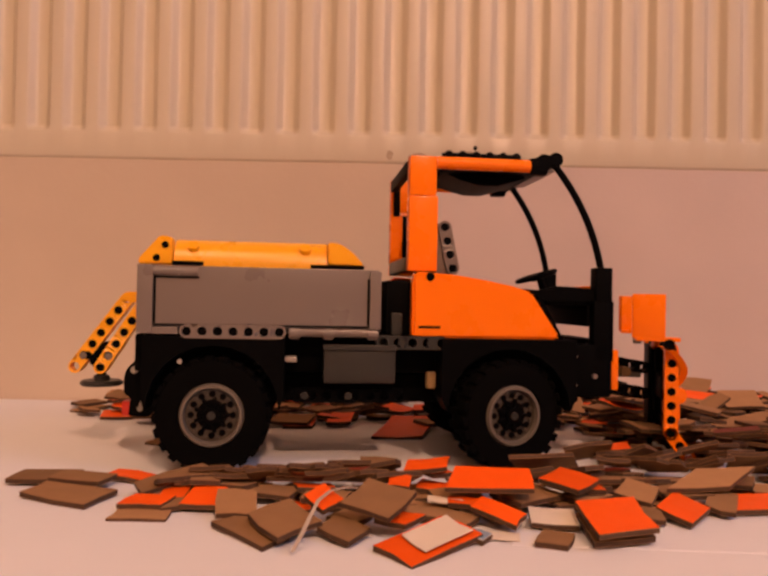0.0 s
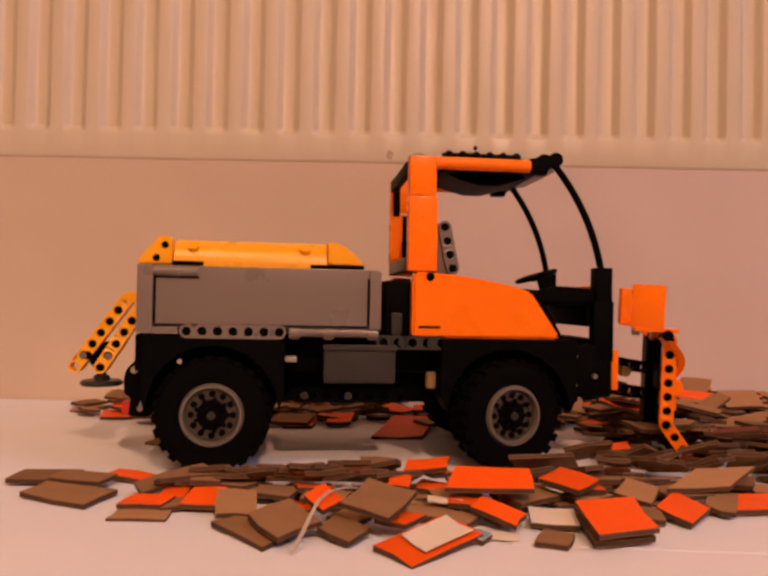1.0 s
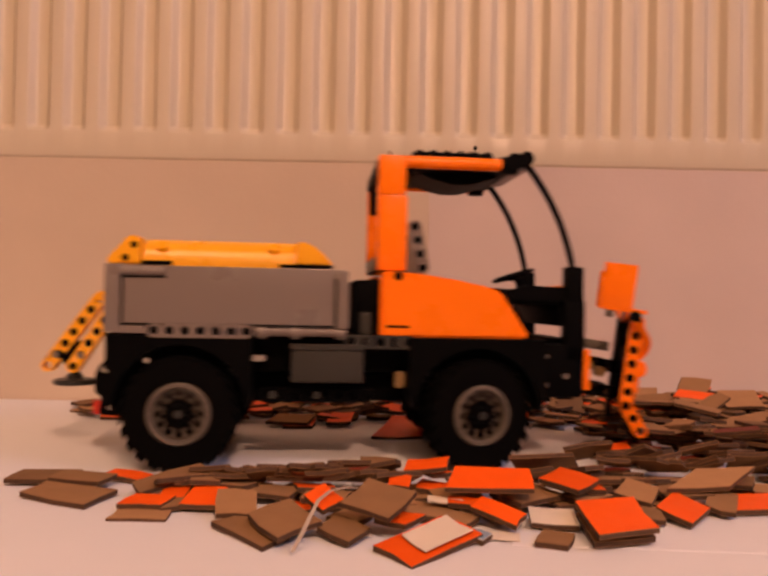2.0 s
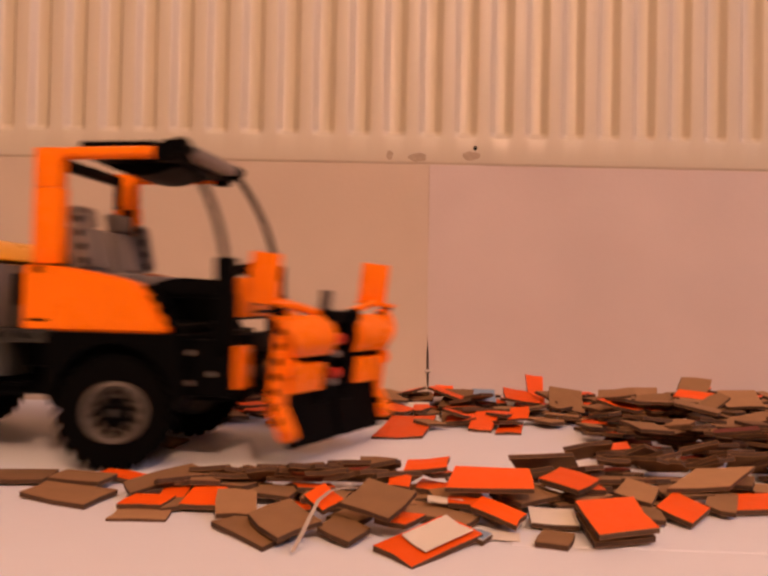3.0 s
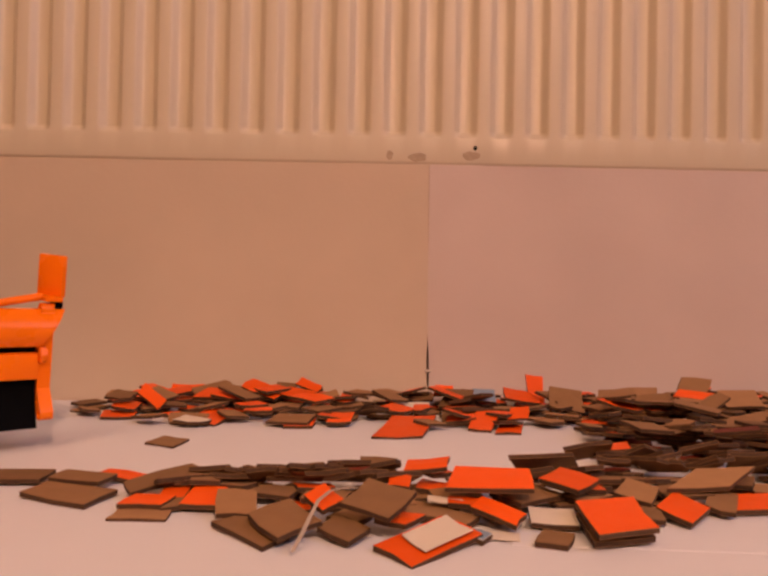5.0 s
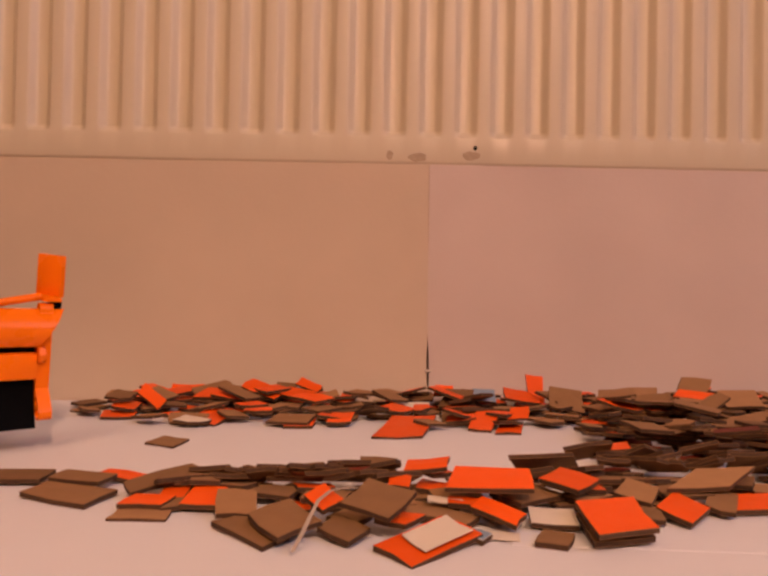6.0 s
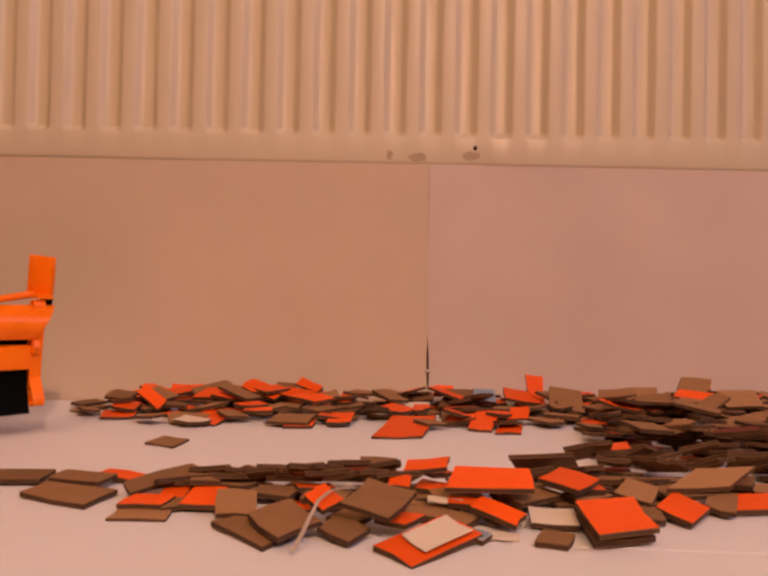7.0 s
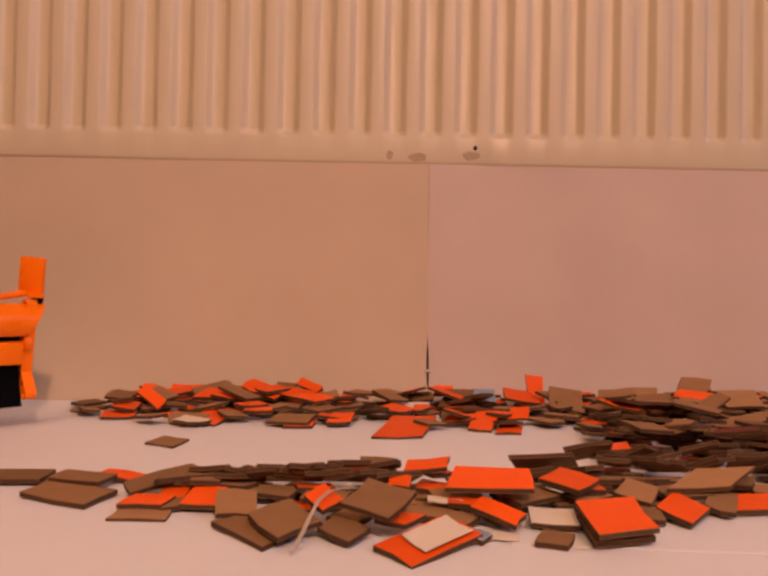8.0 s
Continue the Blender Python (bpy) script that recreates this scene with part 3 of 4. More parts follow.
    bm = bmesh.new()
    for y in (-34, 34):
        for k in range(6):
            cyl(bm, (128 + 8 * k, y, 177.5), (0, 1, 0), 2.6, 7, 12)
    part("roof_bumps", bm, BLACK, truck)
    bm = bmesh.new()
    cyl(bm, (189, 0, 175.5), (0, 1, 0), 2.4, 86, 14)
    part("roof_bar", bm, BLACK, truck)
    bm = bmesh.new()
    box(bm, 178, 194, -30, 30, 171, 177, 1.5)
    part("sun_visor", bm, GREY, truck, "light grey panel over the windscreen")
    bm = bmesh.new()
    box(bm, 103.5, 108, -38, 38, 110, 118, 0.8)
    part("rear_crossbar", bm, DARK_GREY, truck)
    bm = bmesh.new()
    box(bm, 103.5, 108, -38, 38, 166, 173, 0.8)
    part("rear_crossbar", bm, BLACK, truck)
    bm = bmesh.new()
    box(bm, 92, 106, -46, 46, 74, 104, 1)
    part("cab_back", bm, BLACK, truck)
    bm = bmesh.new()
    box(bm, 95, 101, -49, -43, 72, 86, 0.6)
    part("air_pipe", bm, DARK_GREY, truck)
    # interior
    bm = bmesh.new()
    box(bm, 104, 190, -46, 46, 72, 77, 0.5)
    part("cab_floor", bm, BLACK, truck)
    for y in (-20, 20):
        seat = bmesh.new()
        box(seat, 124, 156, y - 18, y + 18, 98, 105, 2)
        m = Matrix.Translation((0.125, y * MM, 0.104)) @ pose(0, 0, 0, 0, -12, 0)
        box(seat, -3, 5, -17.5, 17.5, 0, 28, 2.5, m)
        box(seat, -3, 4, -11, 11, 29, 41, 2.5, m)
        box(seat, 4, 7, -12, 12, 3, 25, 1.5, m)
        seat = part("seat", seat, GREY, truck, "light grey seat")
        for e in (math.copysign(15.5, y),):
            bm = bmesh.new()
            beam(bm, 4, Matrix.Translation((0.131, (y + e) * MM, 0.112)) @ pose(0, 0, 0, 0, -102, 0))
            part("seat_edge", bm, GREY, seat)
            hole_pins(seat, "edge_hole", BLACK, [(131 - 8 * k * 0.208, y + e, 112 + 8 * k * 0.978) for k in range(4)], (0, 1, 0), 2.3, 6.6)
        bm = bmesh.new()
        box(bm, 122, 150, y - 14, y + 14, 77, 97.5, 1)
        part("seat_base", bm, BLACK, seat)
    bm = bmesh.new()
    box(bm, 184, 217, -46, 46, 92, 98, 2)
    box(bm, 209, 217, -44, 44, 80, 92, 1)
    part("dashboard", bm, BLACK, truck)
    m = Matrix.Translation((0.202, 0.026, 0.111)) @ pose(0, 0, 0, 0, -18, 0)
    bm = bmesh.new()
    ring = [(13 * math.cos(a), 13 * math.sin(a), 0) for a in np.linspace(0, 2 * math.pi, 33)]
    tube(bm, ring, 1.5, 8)
    for k in range(3):
        a = 2 * math.pi * k / 3
        tube(bm, [(0, 0, -1), (12.5 * math.cos(a), 12.5 * math.sin(a), 0)], 1.2, 8)
    cyl(bm, (0, 0, -1), (0, 0, 1), 4, 4, 16, bev=0.6)
    cyl(bm, (2, 0, -10), (0, 0, 1), 2.4, 18, 12)
    bm.transform(m)
    part("steering_wheel", bm, BLACK, truck, "black steering wheel")
    bm = bmesh.new()
    box(bm, 218, 224, -34, 34, 82, 104, 1.2)
    grille = part("grille", bm, ORANGE, truck, "orange grille with dark slots")
    for k in range(4):
        bm = bmesh.new()
        box(bm, 223.6, 224.4, -16, 20, 84 + 4.6 * k, 85.8 + 4.6 * k, 0)
        part("grille_slot", bm, BLACK, grille)
    bm = bmesh.new()
    box(bm, 214, 224, -30, 30, 36, 72, 1)
    part("bumper", bm, BLACK, truck)
    for y in (-14, 14):
        for z in (44, 60):
            bm = bmesh.new()
            beam(bm, 6, at(218, y, z, 0, 8, 0))
            part("plough_link", bm, BLACK, truck)
    hole_pins(truck, "linkage_pin", TAN, [(236, -19, 56), (244, -19, 52)], (0, 1, 0), 3.2, 6)


def plough(truck):
    """The snow plough. Its own frame: x along its normal, y along its width to the truck's left, z up, 0 at the floor when raised."""
    p = new("plough")
    p.parent = truck
    tagged(p, "orange two-part plough with black blades")
    for s in (-1, 1):
        # the board: a curved plate
        b = bmesh.new()
        y0, y1 = sorted((s * 14, s * 61.5))
        pts = []
        for k in range(9):
            t = k / 8
            pts.append((3 + 9 * math.sin(math.pi * (0.15 + 0.75 * t)) - 3 * t, 62.5 + 21.5 * t))
        ring = pts + [(x - 4, z) for x, z in pts[::-1]]
        prism(b, ring, y0, y1, 0)
        for v in b.verts:
            if abs(v.co.y) > 0.04:
                v.co.y -= s * 14 * MM * (84 * MM - v.co.z) / (21.5 * MM)
        part("mouldboard", b, ORANGE, p, "orange curved mouldboard")
        b = bmesh.new()
        box(b, 1, 8, *sorted((s * 18, s * 47)), 43, 58.5, 1.2)
        part("lower_bar", b, ORANGE, p)
        b = bmesh.new()
        box(b, -2.5, 0.5, *sorted((s * 15, s * 47)), 54, 68, 0.5)
        part("backing_plate", b, BLACK, p)
        b = bmesh.new()
        pts = []
        for k in range(7):
            t = k / 6
            pts.append((3 + 9 * (1 - t) ** 1.6, 15 + 28 * t))
        ring = pts + [(x - 3.5, z) for x, z in pts[::-1]]
        prism(b, ring, *sorted((s * 2, s * 47)), 0)
        part("blade", b, BLACK, p, "black lower blade")
        b = bmesh.new()
        beam(b, 7, at(2, s * 51, 84, 0, 90, 0))
        part("end_beam", b, ORANGE, p, "orange bent end beam with holes")
        b = bmesh.new()
        beam(b, 3, at(2, s * 51, 36, 0, 53, 0))
        part("end_foot", b, ORANGE, p)
        hole_pins(p, "end_pin", BLACK, [(2, s * 51, 84 - 8 * k) for k in range(7)] + [(2 + 4.8, s * 51, 29.5)], (0, 1, 0), 2.35, 5)
        b = bmesh.new()
        prism(b, [(5, 52), (10, 54), (11, 58), (9, 62), (5, 62)], *sorted((s * 47, s * 51)), 0.5)
        part("end_clip", b, ORANGE, p)
        # marker flag on a short post, its face to the side
        b = bmesh.new()
        box(b, -9, 9, -2, 2, 0, 25.5, 0.8, Matrix.Translation((-11 * MM, s * 57 * MM, 90 * MM)) @ pose(0, 0, 0, 0, 0, 20.7 + (10 if s > 0 else -24)))
        flag = part("marker_flag", b, ORANGE, p, "orange upright marker panel")
        b = bmesh.new()
        box(b, -18, 6, *sorted((s * 49, s * 59)), 88.6, 91.0, 0.6)
        part("flag_foot", b, ORANGE, p)
        b = bmesh.new()
        cyl(b, (0, s * 57, 87.0), (0, 1, 0), 3.1, 6, 14, bev=0.4)
        part("flag_pin", b, BLACK, flag)
        b = bmesh.new()
        tube(b, [(-3, s * 15, 84), (-4, s * 32, 87.5), (-5, s * 50, 90.5)], 2.4, 10)
        part("hose", b, ORANGE, p)
    b = bmesh.new()
    box(b, -3, 4, -16, 16, 80, 86, 0.8)
    box(b, -3, 4, -16, 16, 58, 62, 0.8)
    box(b, -4, 3, -16, 16, 36, 44, 0.8)
    box(b, -6, -3, -13, 13, 22, 84, 0.6)
    part("centre_frame", b, BLACK, p)
    for y in (-13, 13):
        b = bmesh.new()
        beam(b, 7, at(2, y, 84, 0, 90, 0))
        box(b, -3, 4, y - 6, y + 4, 40, 84, 0.8)
        part("centre_post", b, BLACK, p)
    b = bmesh.new()
    cyl(b, (2, 0, 70), (0, 1, 0), 3.3, 8, 16, bev=0.5)
    cyl(b, (2, 0, 50), (0, 1, 0), 3.3, 8, 16, bev=0.5)
    part("red_bush", b, RED, p, "red bush")
    b = bmesh.new()
    cyl(b, (2, -1.5, 61), (0, 1, 0), 2.4, 8, 14, bev=0.4)
    cyl(b, (2, -1.5, 45), (0, 1, 0), 2.4, 8, 14, bev=0.4)
    part("grey_bush", b, GREY, p)
    b = bmesh.new()
    box(b, -14, -9, 0, 7, 84, 97, 0.8)
    box(b, -40, -9, 0, 8, 62, 68, 1)
    part("lift_post", b, RIM, p)
    return p


def toy_truck():
    truck = thing("toy_truck", "orange and grey building-brick toy truck with plough and yellow hopper", "toy truck")
    truck_chassis(truck)
    truck_bed(truck)
    truck_cab(truck)
    wheels = [wheel(truck, 0, -1), wheel(truck, 0, 1), wheel(truck, 160, -1), wheel(truck, 160, 1)]
    return truck, plough(truck), wheels


TRUCK, PLOUGH, WHEELS = toy_truck()


# ---- torn cardboard ----
def scrap_mesh(rng, w, d, skew=0.0, cut=0.0, thick=2.3):
    """A torn piece of corrugated card: an uneven outline, a printed or plain face, raw edges."""
    k = math.tan(radians(skew))
    pts = [(-w / 2, -d / 2), (w / 2, -d / 2), (w / 2, d / 2), (-w / 2, d / 2)]
    if cut:
        pts = pts[:2] + [(w / 2, d / 2 - cut * d), (w / 2 - cut * w, d / 2)] + pts[3:]
    out = []
    for i, (x, y) in enumerate(pts):
        x2, y2 = pts[(i + 1) % len(pts)]
        out.append((x + rng.uniform(-0.05, 0.05) * w, y + rng.uniform(-0.05, 0.05) * d))
        out.append(((x + x2) / 2 + rng.uniform(-0.025, 0.025) * w, (y + y2) / 2 + rng.uniform(-0.025, 0.025) * d))
    bm = bmesh.new()
    bow = rng.uniform(-0.6, 0.6)
    lo = [bm.verts.new(((x + k * y) * MM, y * MM, (-thick / 2 + bow * (2 * x / w) ** 2) * MM)) for x, y in out]
    hi = [bm.verts.new(((x + k * y) * MM, y * MM, (thick / 2 + bow * (2 * x / w) ** 2) * MM)) for x, y in out]
    n = len(out)
    top = bm.faces.new(hi)
    low = bm.faces.new(lo[::-1])
    # the underside takes the darker brown, its shade painted in
    top.material_index, low.material_index = 0, 2
    # the cut edge: a light liner above and below, between them the fluted core, painted dark for its shade
    ply = 0.3 if thick > 1 else 0.1
    up = [bm.verts.new((v.co.x, v.co.y, v.co.z - ply * MM)) for v in hi]
    dn = [bm.verts.new((v.co.x, v.co.y, v.co.z + ply * 0.7 * MM)) for v in lo]
    for i in range(n):
        j = (i + 1) % n
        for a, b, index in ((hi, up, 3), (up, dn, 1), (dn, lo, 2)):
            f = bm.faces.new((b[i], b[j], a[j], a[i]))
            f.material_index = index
    return bm


LINER = {"kraft": KRAFT_SHADED, "red": KRAFT_SHADED, "maroon": KRAFT_SHADED, "white": PRINT_WHITE, "blue": PRINT_WHITE}
FACES = {"maroon": (PRINT_RED_SHADED, "torn cardboard piece with red print, its shade painted as dark red"), "kraft": (KRAFT, "torn piece of brown corrugated cardboard"), "red": (PRINT_RED, "torn cardboard piece with orange-red print"),
         "white": (PRINT_WHITE, "torn cardboard piece with white print"), "blue": (PRINT_BLUE, "torn cardboard piece with grey-blue print")}
DICE = random.Random(11)


def scrap(face, x, y, z, w, d, turn=0.0, pitch=0.0, roll=0.0, skew=0.0, cut=0.0, group="cardboard scraps"):
    """One piece, its middle at x, y, z (millimetres); pitch raises its far edge, roll its left side."""
    bm = scrap_mesh(DICE, w, d, skew, cut)
    ob = link("cardboard_piece", bm, (FACES[face][0], KRAFT_EDGE_SHADED, KRAFT_SHADED, LINER[face]))
    ob.matrix_world = at(x, y, z, 0, 0, turn) @ pose(0, 0, 0, pitch, roll, 0)
    return tagged(ob, FACES[face][1], "cardboard", group)


CELL, HEIGHTS, CEILING = 6.0, {}, {}


def footprint(x, y, w, d, turn, skew=0.0):
    c, s, k = math.cos(radians(turn)), math.sin(radians(turn)), math.tan(radians(skew))
    cells = {}
    for i in range(-4, 5):
        for j in range(-4, 5):
            px, py = i / 4 * w * 0.46, j / 4 * d * 0.46
            px += k * py
            cells[(round((x + c * px - s * py) / CELL), round((y + s * px + c * py) / CELL))] = s * px + c * py
    return cells


def place(face, x, y, z, w, d, turn=0, rise=0, skew=0, cut=0.0, thick=2.3, roll=0, rng=DICE):
    """A piece set by hand: rise lifts its far side, whatever its turn; heaps stay below it."""
    bm = scrap_mesh(rng, w, d, skew, cut, thick)
    ob = link("cardboard_piece", bm, (FACES[face][0], KRAFT_EDGE_SHADED if thick > 1 else FACES[face][0], KRAFT_SHADED, LINER[face]))
    ob.matrix_world = at(x, y, z, rise, roll, 0) @ pose(0, 0, 0, 0, 0, turn)
    for cell, back in footprint(x, y, w, d, turn, skew).items():
        CEILING[cell] = min(CEILING.get(cell, 1e3), z + back * math.tan(radians(min(rise, 60))) - 1.3)
    return tagged(ob, FACES[face][1], "cardboard", "cardboard scraps")


place("kraft", -142, 325, 1.7, 39, 22, turn=-24, rise=2, skew=-9)
place("kraft", -143, 343, 4.7, 29, 13, turn=-10, rise=5, skew=9)
TUCKED = place("red", -130, 357, 2.7, 25, 12, turn=-20, rise=3, skew=-6)
LEANING = place("kraft", -101, 334, 7.8, 35, 13, turn=39, rise=12, skew=-5)
place("red", -101, 310, 3.7, 20, 12, turn=-2, rise=5, skew=14)
place("red", -77, 317, 4.8, 16, 24, turn=3, rise=8, skew=7)
place("red", -93, 324, 3.7, 12, 14, turn=-5, rise=8, skew=-5)
place("kraft", -100, 300, 0.7, 23, 14, turn=0, rise=1, skew=-2)
place("kraft", -61, 303, 5.8, 18, 22, turn=-0, rise=10, skew=-11)
place("kraft", -50, 279, 1.7, 32, 14, turn=-45, rise=3, skew=-6)
place("kraft", -38, 280, 5.8, 26, 22, turn=-55, rise=6, skew=-11)
place("red", -23, 292, 10.8, 15, 12, turn=-52, rise=14, skew=-11)
place("kraft", 0, 286, 12.8, 22, 22, turn=-30, rise=14, skew=-2)
place("kraft", -14, 277, 3.7, 18, 15, turn=-45, rise=6, skew=-15)
place("red", 8, 284, 5.7, 14, 12, turn=-20, rise=5, skew=16)
place("red", 19, 269, 2.8, 21, 39, turn=-55, rise=6, skew=-11)
place("kraft", -1, 346, 12.8, 17, 16, turn=-4, rise=10, skew=-4)
place("red", 22, 342, 13.7, 22, 12, turn=15, rise=10, skew=22)
place("red", 9, 324, 10.8, 10, 11, turn=-8, rise=14, skew=-3)
place("red", 49, 314, 14.8, 36, 23, turn=-1, rise=10, skew=10)
place("red", 85, 320, 13.8, 20, 20, turn=-45, rise=8, skew=-3)
place("kraft", 65, 318, 7.7, 19, 24, turn=-47, rise=6, skew=11)
place("red", 49, 294, 6.8, 21, 11, turn=-41, rise=12, skew=-8)
place("white", 72, 296, 3.7, 19, 15, turn=-5, rise=8, skew=-2)
place("kraft", 68, 276, 1.7, 13, 15, turn=-22, rise=2, skew=3)
place("red", 94, 284, 8.8, 25, 32, turn=10, rise=6, skew=12)
place("kraft", 94, 286, 3.8, 25, 29, turn=9, rise=4, skew=12)
place("kraft", 116, 321, 8.8, 16, 18, turn=-37, rise=12, skew=-5)
place("red", 131, 309, 4.8, 19, 21, turn=-62, rise=8, skew=-22)
place("kraft", 156, 335, 11.8, 29, 19, turn=6, rise=12, skew=50)
place("kraft", 154, 321, 4.8, 13, 23, turn=-40, rise=8, skew=-10)
place("red", 171, 325, 3.7, 19, 19, turn=11, rise=5, skew=39)
place("maroon", 86, 372, 9.8, 34, 20, turn=10, rise=-33, skew=30, roll=-7)
place("kraft", 112, 386, 13.8, 26, 16, turn=14, rise=-36, skew=20, roll=-14)
place("maroon", 78, 364, 5.5, 22, 15, turn=-6, rise=-28, skew=10, roll=-6)
place("red", 135, 409, 10.7, 16, 15, turn=12, rise=3, skew=23)
place("kraft", -134, 450, 0.2, 22, 22, turn=-28, rise=0, skew=-17)
place("red", -173, 640, 16.1, 29, 17, turn=2, rise=40, skew=3)
place("red", -180, 559, 13.0, 31, 11, turn=-43, rise=28, skew=-34)
place("red", -127, 530, 2.8, 29, 25, turn=-38, rise=6, skew=-20)
place("red", -99, 595, 15.9, 37, 15, turn=-29, rise=28, skew=8)
place("red", -63, 620, 17.0, 22, 9, turn=-29, rise=38, skew=3)
place("red", 18, 505, 2.9, 34, 56, turn=7, rise=5, skew=20)
place("red", -30, 524, 4.8, 17, 24, turn=6, rise=8, skew=12)
place("kraft", 63, 595, 12.0, 24, 23, turn=-3, rise=32, skew=17)
place("red", 53, 609, 16.1, 16, 11, turn=-1, rise=42, skew=6)
place("red", 132, 613, 18.7, 14, 23, turn=-1, rise=76, skew=-5)
place("kraft", 149, 577, 15.4, 28, 18, turn=-11, rise=58, skew=-9)
place("kraft", 214, 620, 13.9, 66, 29, turn=24, rise=12, skew=41)
place("kraft", 206, 544, 14.3, 29, 24, turn=7, rise=52, skew=25)
place("kraft", 267, 609, 25.4, 26, 13, turn=-5, rise=62, skew=20)
place("red", 259, 588, 18.8, 30, 15, turn=-15, rise=20, skew=22)
place("kraft", 195, 511, 2.8, 26, 43, turn=-32, rise=6, skew=5)
place("kraft", 209, 503, 2.8, 24, 33, turn=19, rise=4, skew=40)
place("red", 166, 556, 1.7, 22, 31, turn=10, rise=2, skew=26)
place("red", 76, 529, 4.9, 18, 45, turn=-13, rise=10, skew=3)
place("red", 92, 511, 1.7, 18, 24, turn=2, rise=3, skew=17)
place("white", 23, 578, 6.8, 32, 15, turn=5, rise=14, skew=10)
place("blue", 86, 600, 13.9, 18, 16, turn=-3, rise=30, skew=-4)
place("red", -60, 520, 1.7, 22, 28, turn=5, rise=2, skew=5)
place("red", -199, 541, 1.7, 25, 27, turn=6, rise=2, skew=-6)
place("kraft", 288, 573, 18.9, 32, 27, turn=8, rise=20, skew=19)
place("red", 104, 539, 8.9, 16, 13, turn=9, rise=30, skew=23)
place("kraft", -142, 524, 2.8, 30, 28, turn=-5, rise=6, skew=-20)
place("kraft", -84, 623, 12.9, 18, 24, turn=-8, rise=20, skew=-9)
place("kraft", 61, 541, 4.8, 31, 31, turn=14, rise=8, skew=19)
place("kraft", -65, 520, 4.7, 29, 23, turn=-1, rise=6, skew=13)
place("kraft", 257, 509, 10.8, 57, 13, turn=25, rise=14, skew=51)
# the low stack between the larger pieces
place("kraft", -62, 331, 4.5, 24, 14, turn=8, rise=2)
place("kraft", -47, 324, 5.0, 18, 13, turn=-14, rise=4, skew=8)
place("kraft", -40, 336, 9.0, 26, 13, turn=4, rise=-4, skew=-6)
place("red", -30, 326, 6.5, 17, 11, turn=12, rise=-5)
place("kraft", -24, 316, 5.0, 19, 12, turn=-8, rise=5)
place("kraft", -18, 334, 9.5, 22, 12, turn=-3, rise=-7, skew=5)
place("kraft", -56, 340, 10.0, 30, 12, turn=5, rise=-8, skew=10)
place("kraft", -30, 345, 10.5, 34, 12, turn=2, rise=-9, skew=-5)
place("kraft", 6, 312, 5.0, 18, 13, turn=14, rise=6)
place("kraft", 20, 303, 3.5, 20, 14, turn=-22, rise=4, skew=9)
place("kraft", 34, 318, 7.0, 22, 14, turn=9, rise=3)
place("kraft", 32, 296, 3.0, 15, 12, turn=-35, rise=5)
place("white", 28, 306, 7.6, 15, 6, turn=-6, rise=6, thick=0.8)
place("red", 37, 304, 7.5, 16, 8, turn=-12, rise=8)
place("kraft", -88, 312, 2.4, 15, 12, turn=20, rise=3)
place("kraft", 110, 304, 4.0, 20, 14, turn=-10, rise=6)
place("kraft", 140, 330, 7.0, 24, 15, turn=15, rise=5)
# thin slabs leaning on one another, their near edges up and their east ends higher
SLABS = random.Random(5)
for k in range(38):
    u = k / 37
    place(SLABS.choice(("kraft", "kraft", "maroon")), -92 + 96 * u + SLABS.uniform(-6, 6), 328 + 14 * SLABS.random(), 6.5 + 7 * math.sin(1.9 * u) + SLABS.uniform(-3.5, 1.0), SLABS.uniform(13, 25), SLABS.uniform(9, 14),
          turn=SLABS.uniform(-38, 38), rise=SLABS.uniform(-34, -2), skew=SLABS.uniform(-10, 20), roll=SLABS.uniform(-13, 3), rng=SLABS)
for k in range(22):
    u = k / 21
    place(SLABS.choice(("kraft", "maroon", "kraft")), 120 + 130 * u + SLABS.uniform(-10, 10), 370 + 34 * SLABS.random(), 8 + 6 * u + SLABS.uniform(-3, 5), SLABS.uniform(15, 26), SLABS.uniform(11, 17),
          turn=SLABS.uniform(-60, 60), rise=SLABS.uniform(-38, -16), skew=SLABS.uniform(-10, 25), roll=SLABS.uniform(-16, 12), rng=SLABS)
# the crest of the far row
for k in range(16):
    place("red" if k % 3 else "kraft", -212 + 11 * k + SLABS.uniform(-5, 5), SLABS.uniform(572, 606), 10.5 + 5 * math.sin(k / 5) + SLABS.uniform(-3, 3.5), SLABS.uniform(18, 32), SLABS.uniform(13, 20),
          turn=SLABS.uniform(-50, 50), rise=SLABS.uniform(4, 26), skew=SLABS.uniform(-15, 20), roll=SLABS.uniform(-14, 14), rng=SLABS)
# the printed piece with a bare white patch
patch = place("white", 21.5, 270.5, 4.9, 16, 26, turn=-58, rise=6, skew=-14, thick=0.5)
tagged(patch, "white paper label stuck on an orange-red cardboard piece")
place("blue", 38, 277, 2.5, 9, 8, turn=-30, rise=4)
place("white", 48, 281, 1.2, 15, 9, turn=-8, rise=1, skew=8, thick=0.5)
NUDGED = [(place("kraft", -178, 350, 3.2, 30, 17, turn=3, rise=3, skew=10), 14, 0.5, 1.8, 3.3), (LEANING, 5, 0.5, 1.8, 2.5), (TUCKED, 5, 0, 1.8, 2.4)]


REST = bmesh.new()


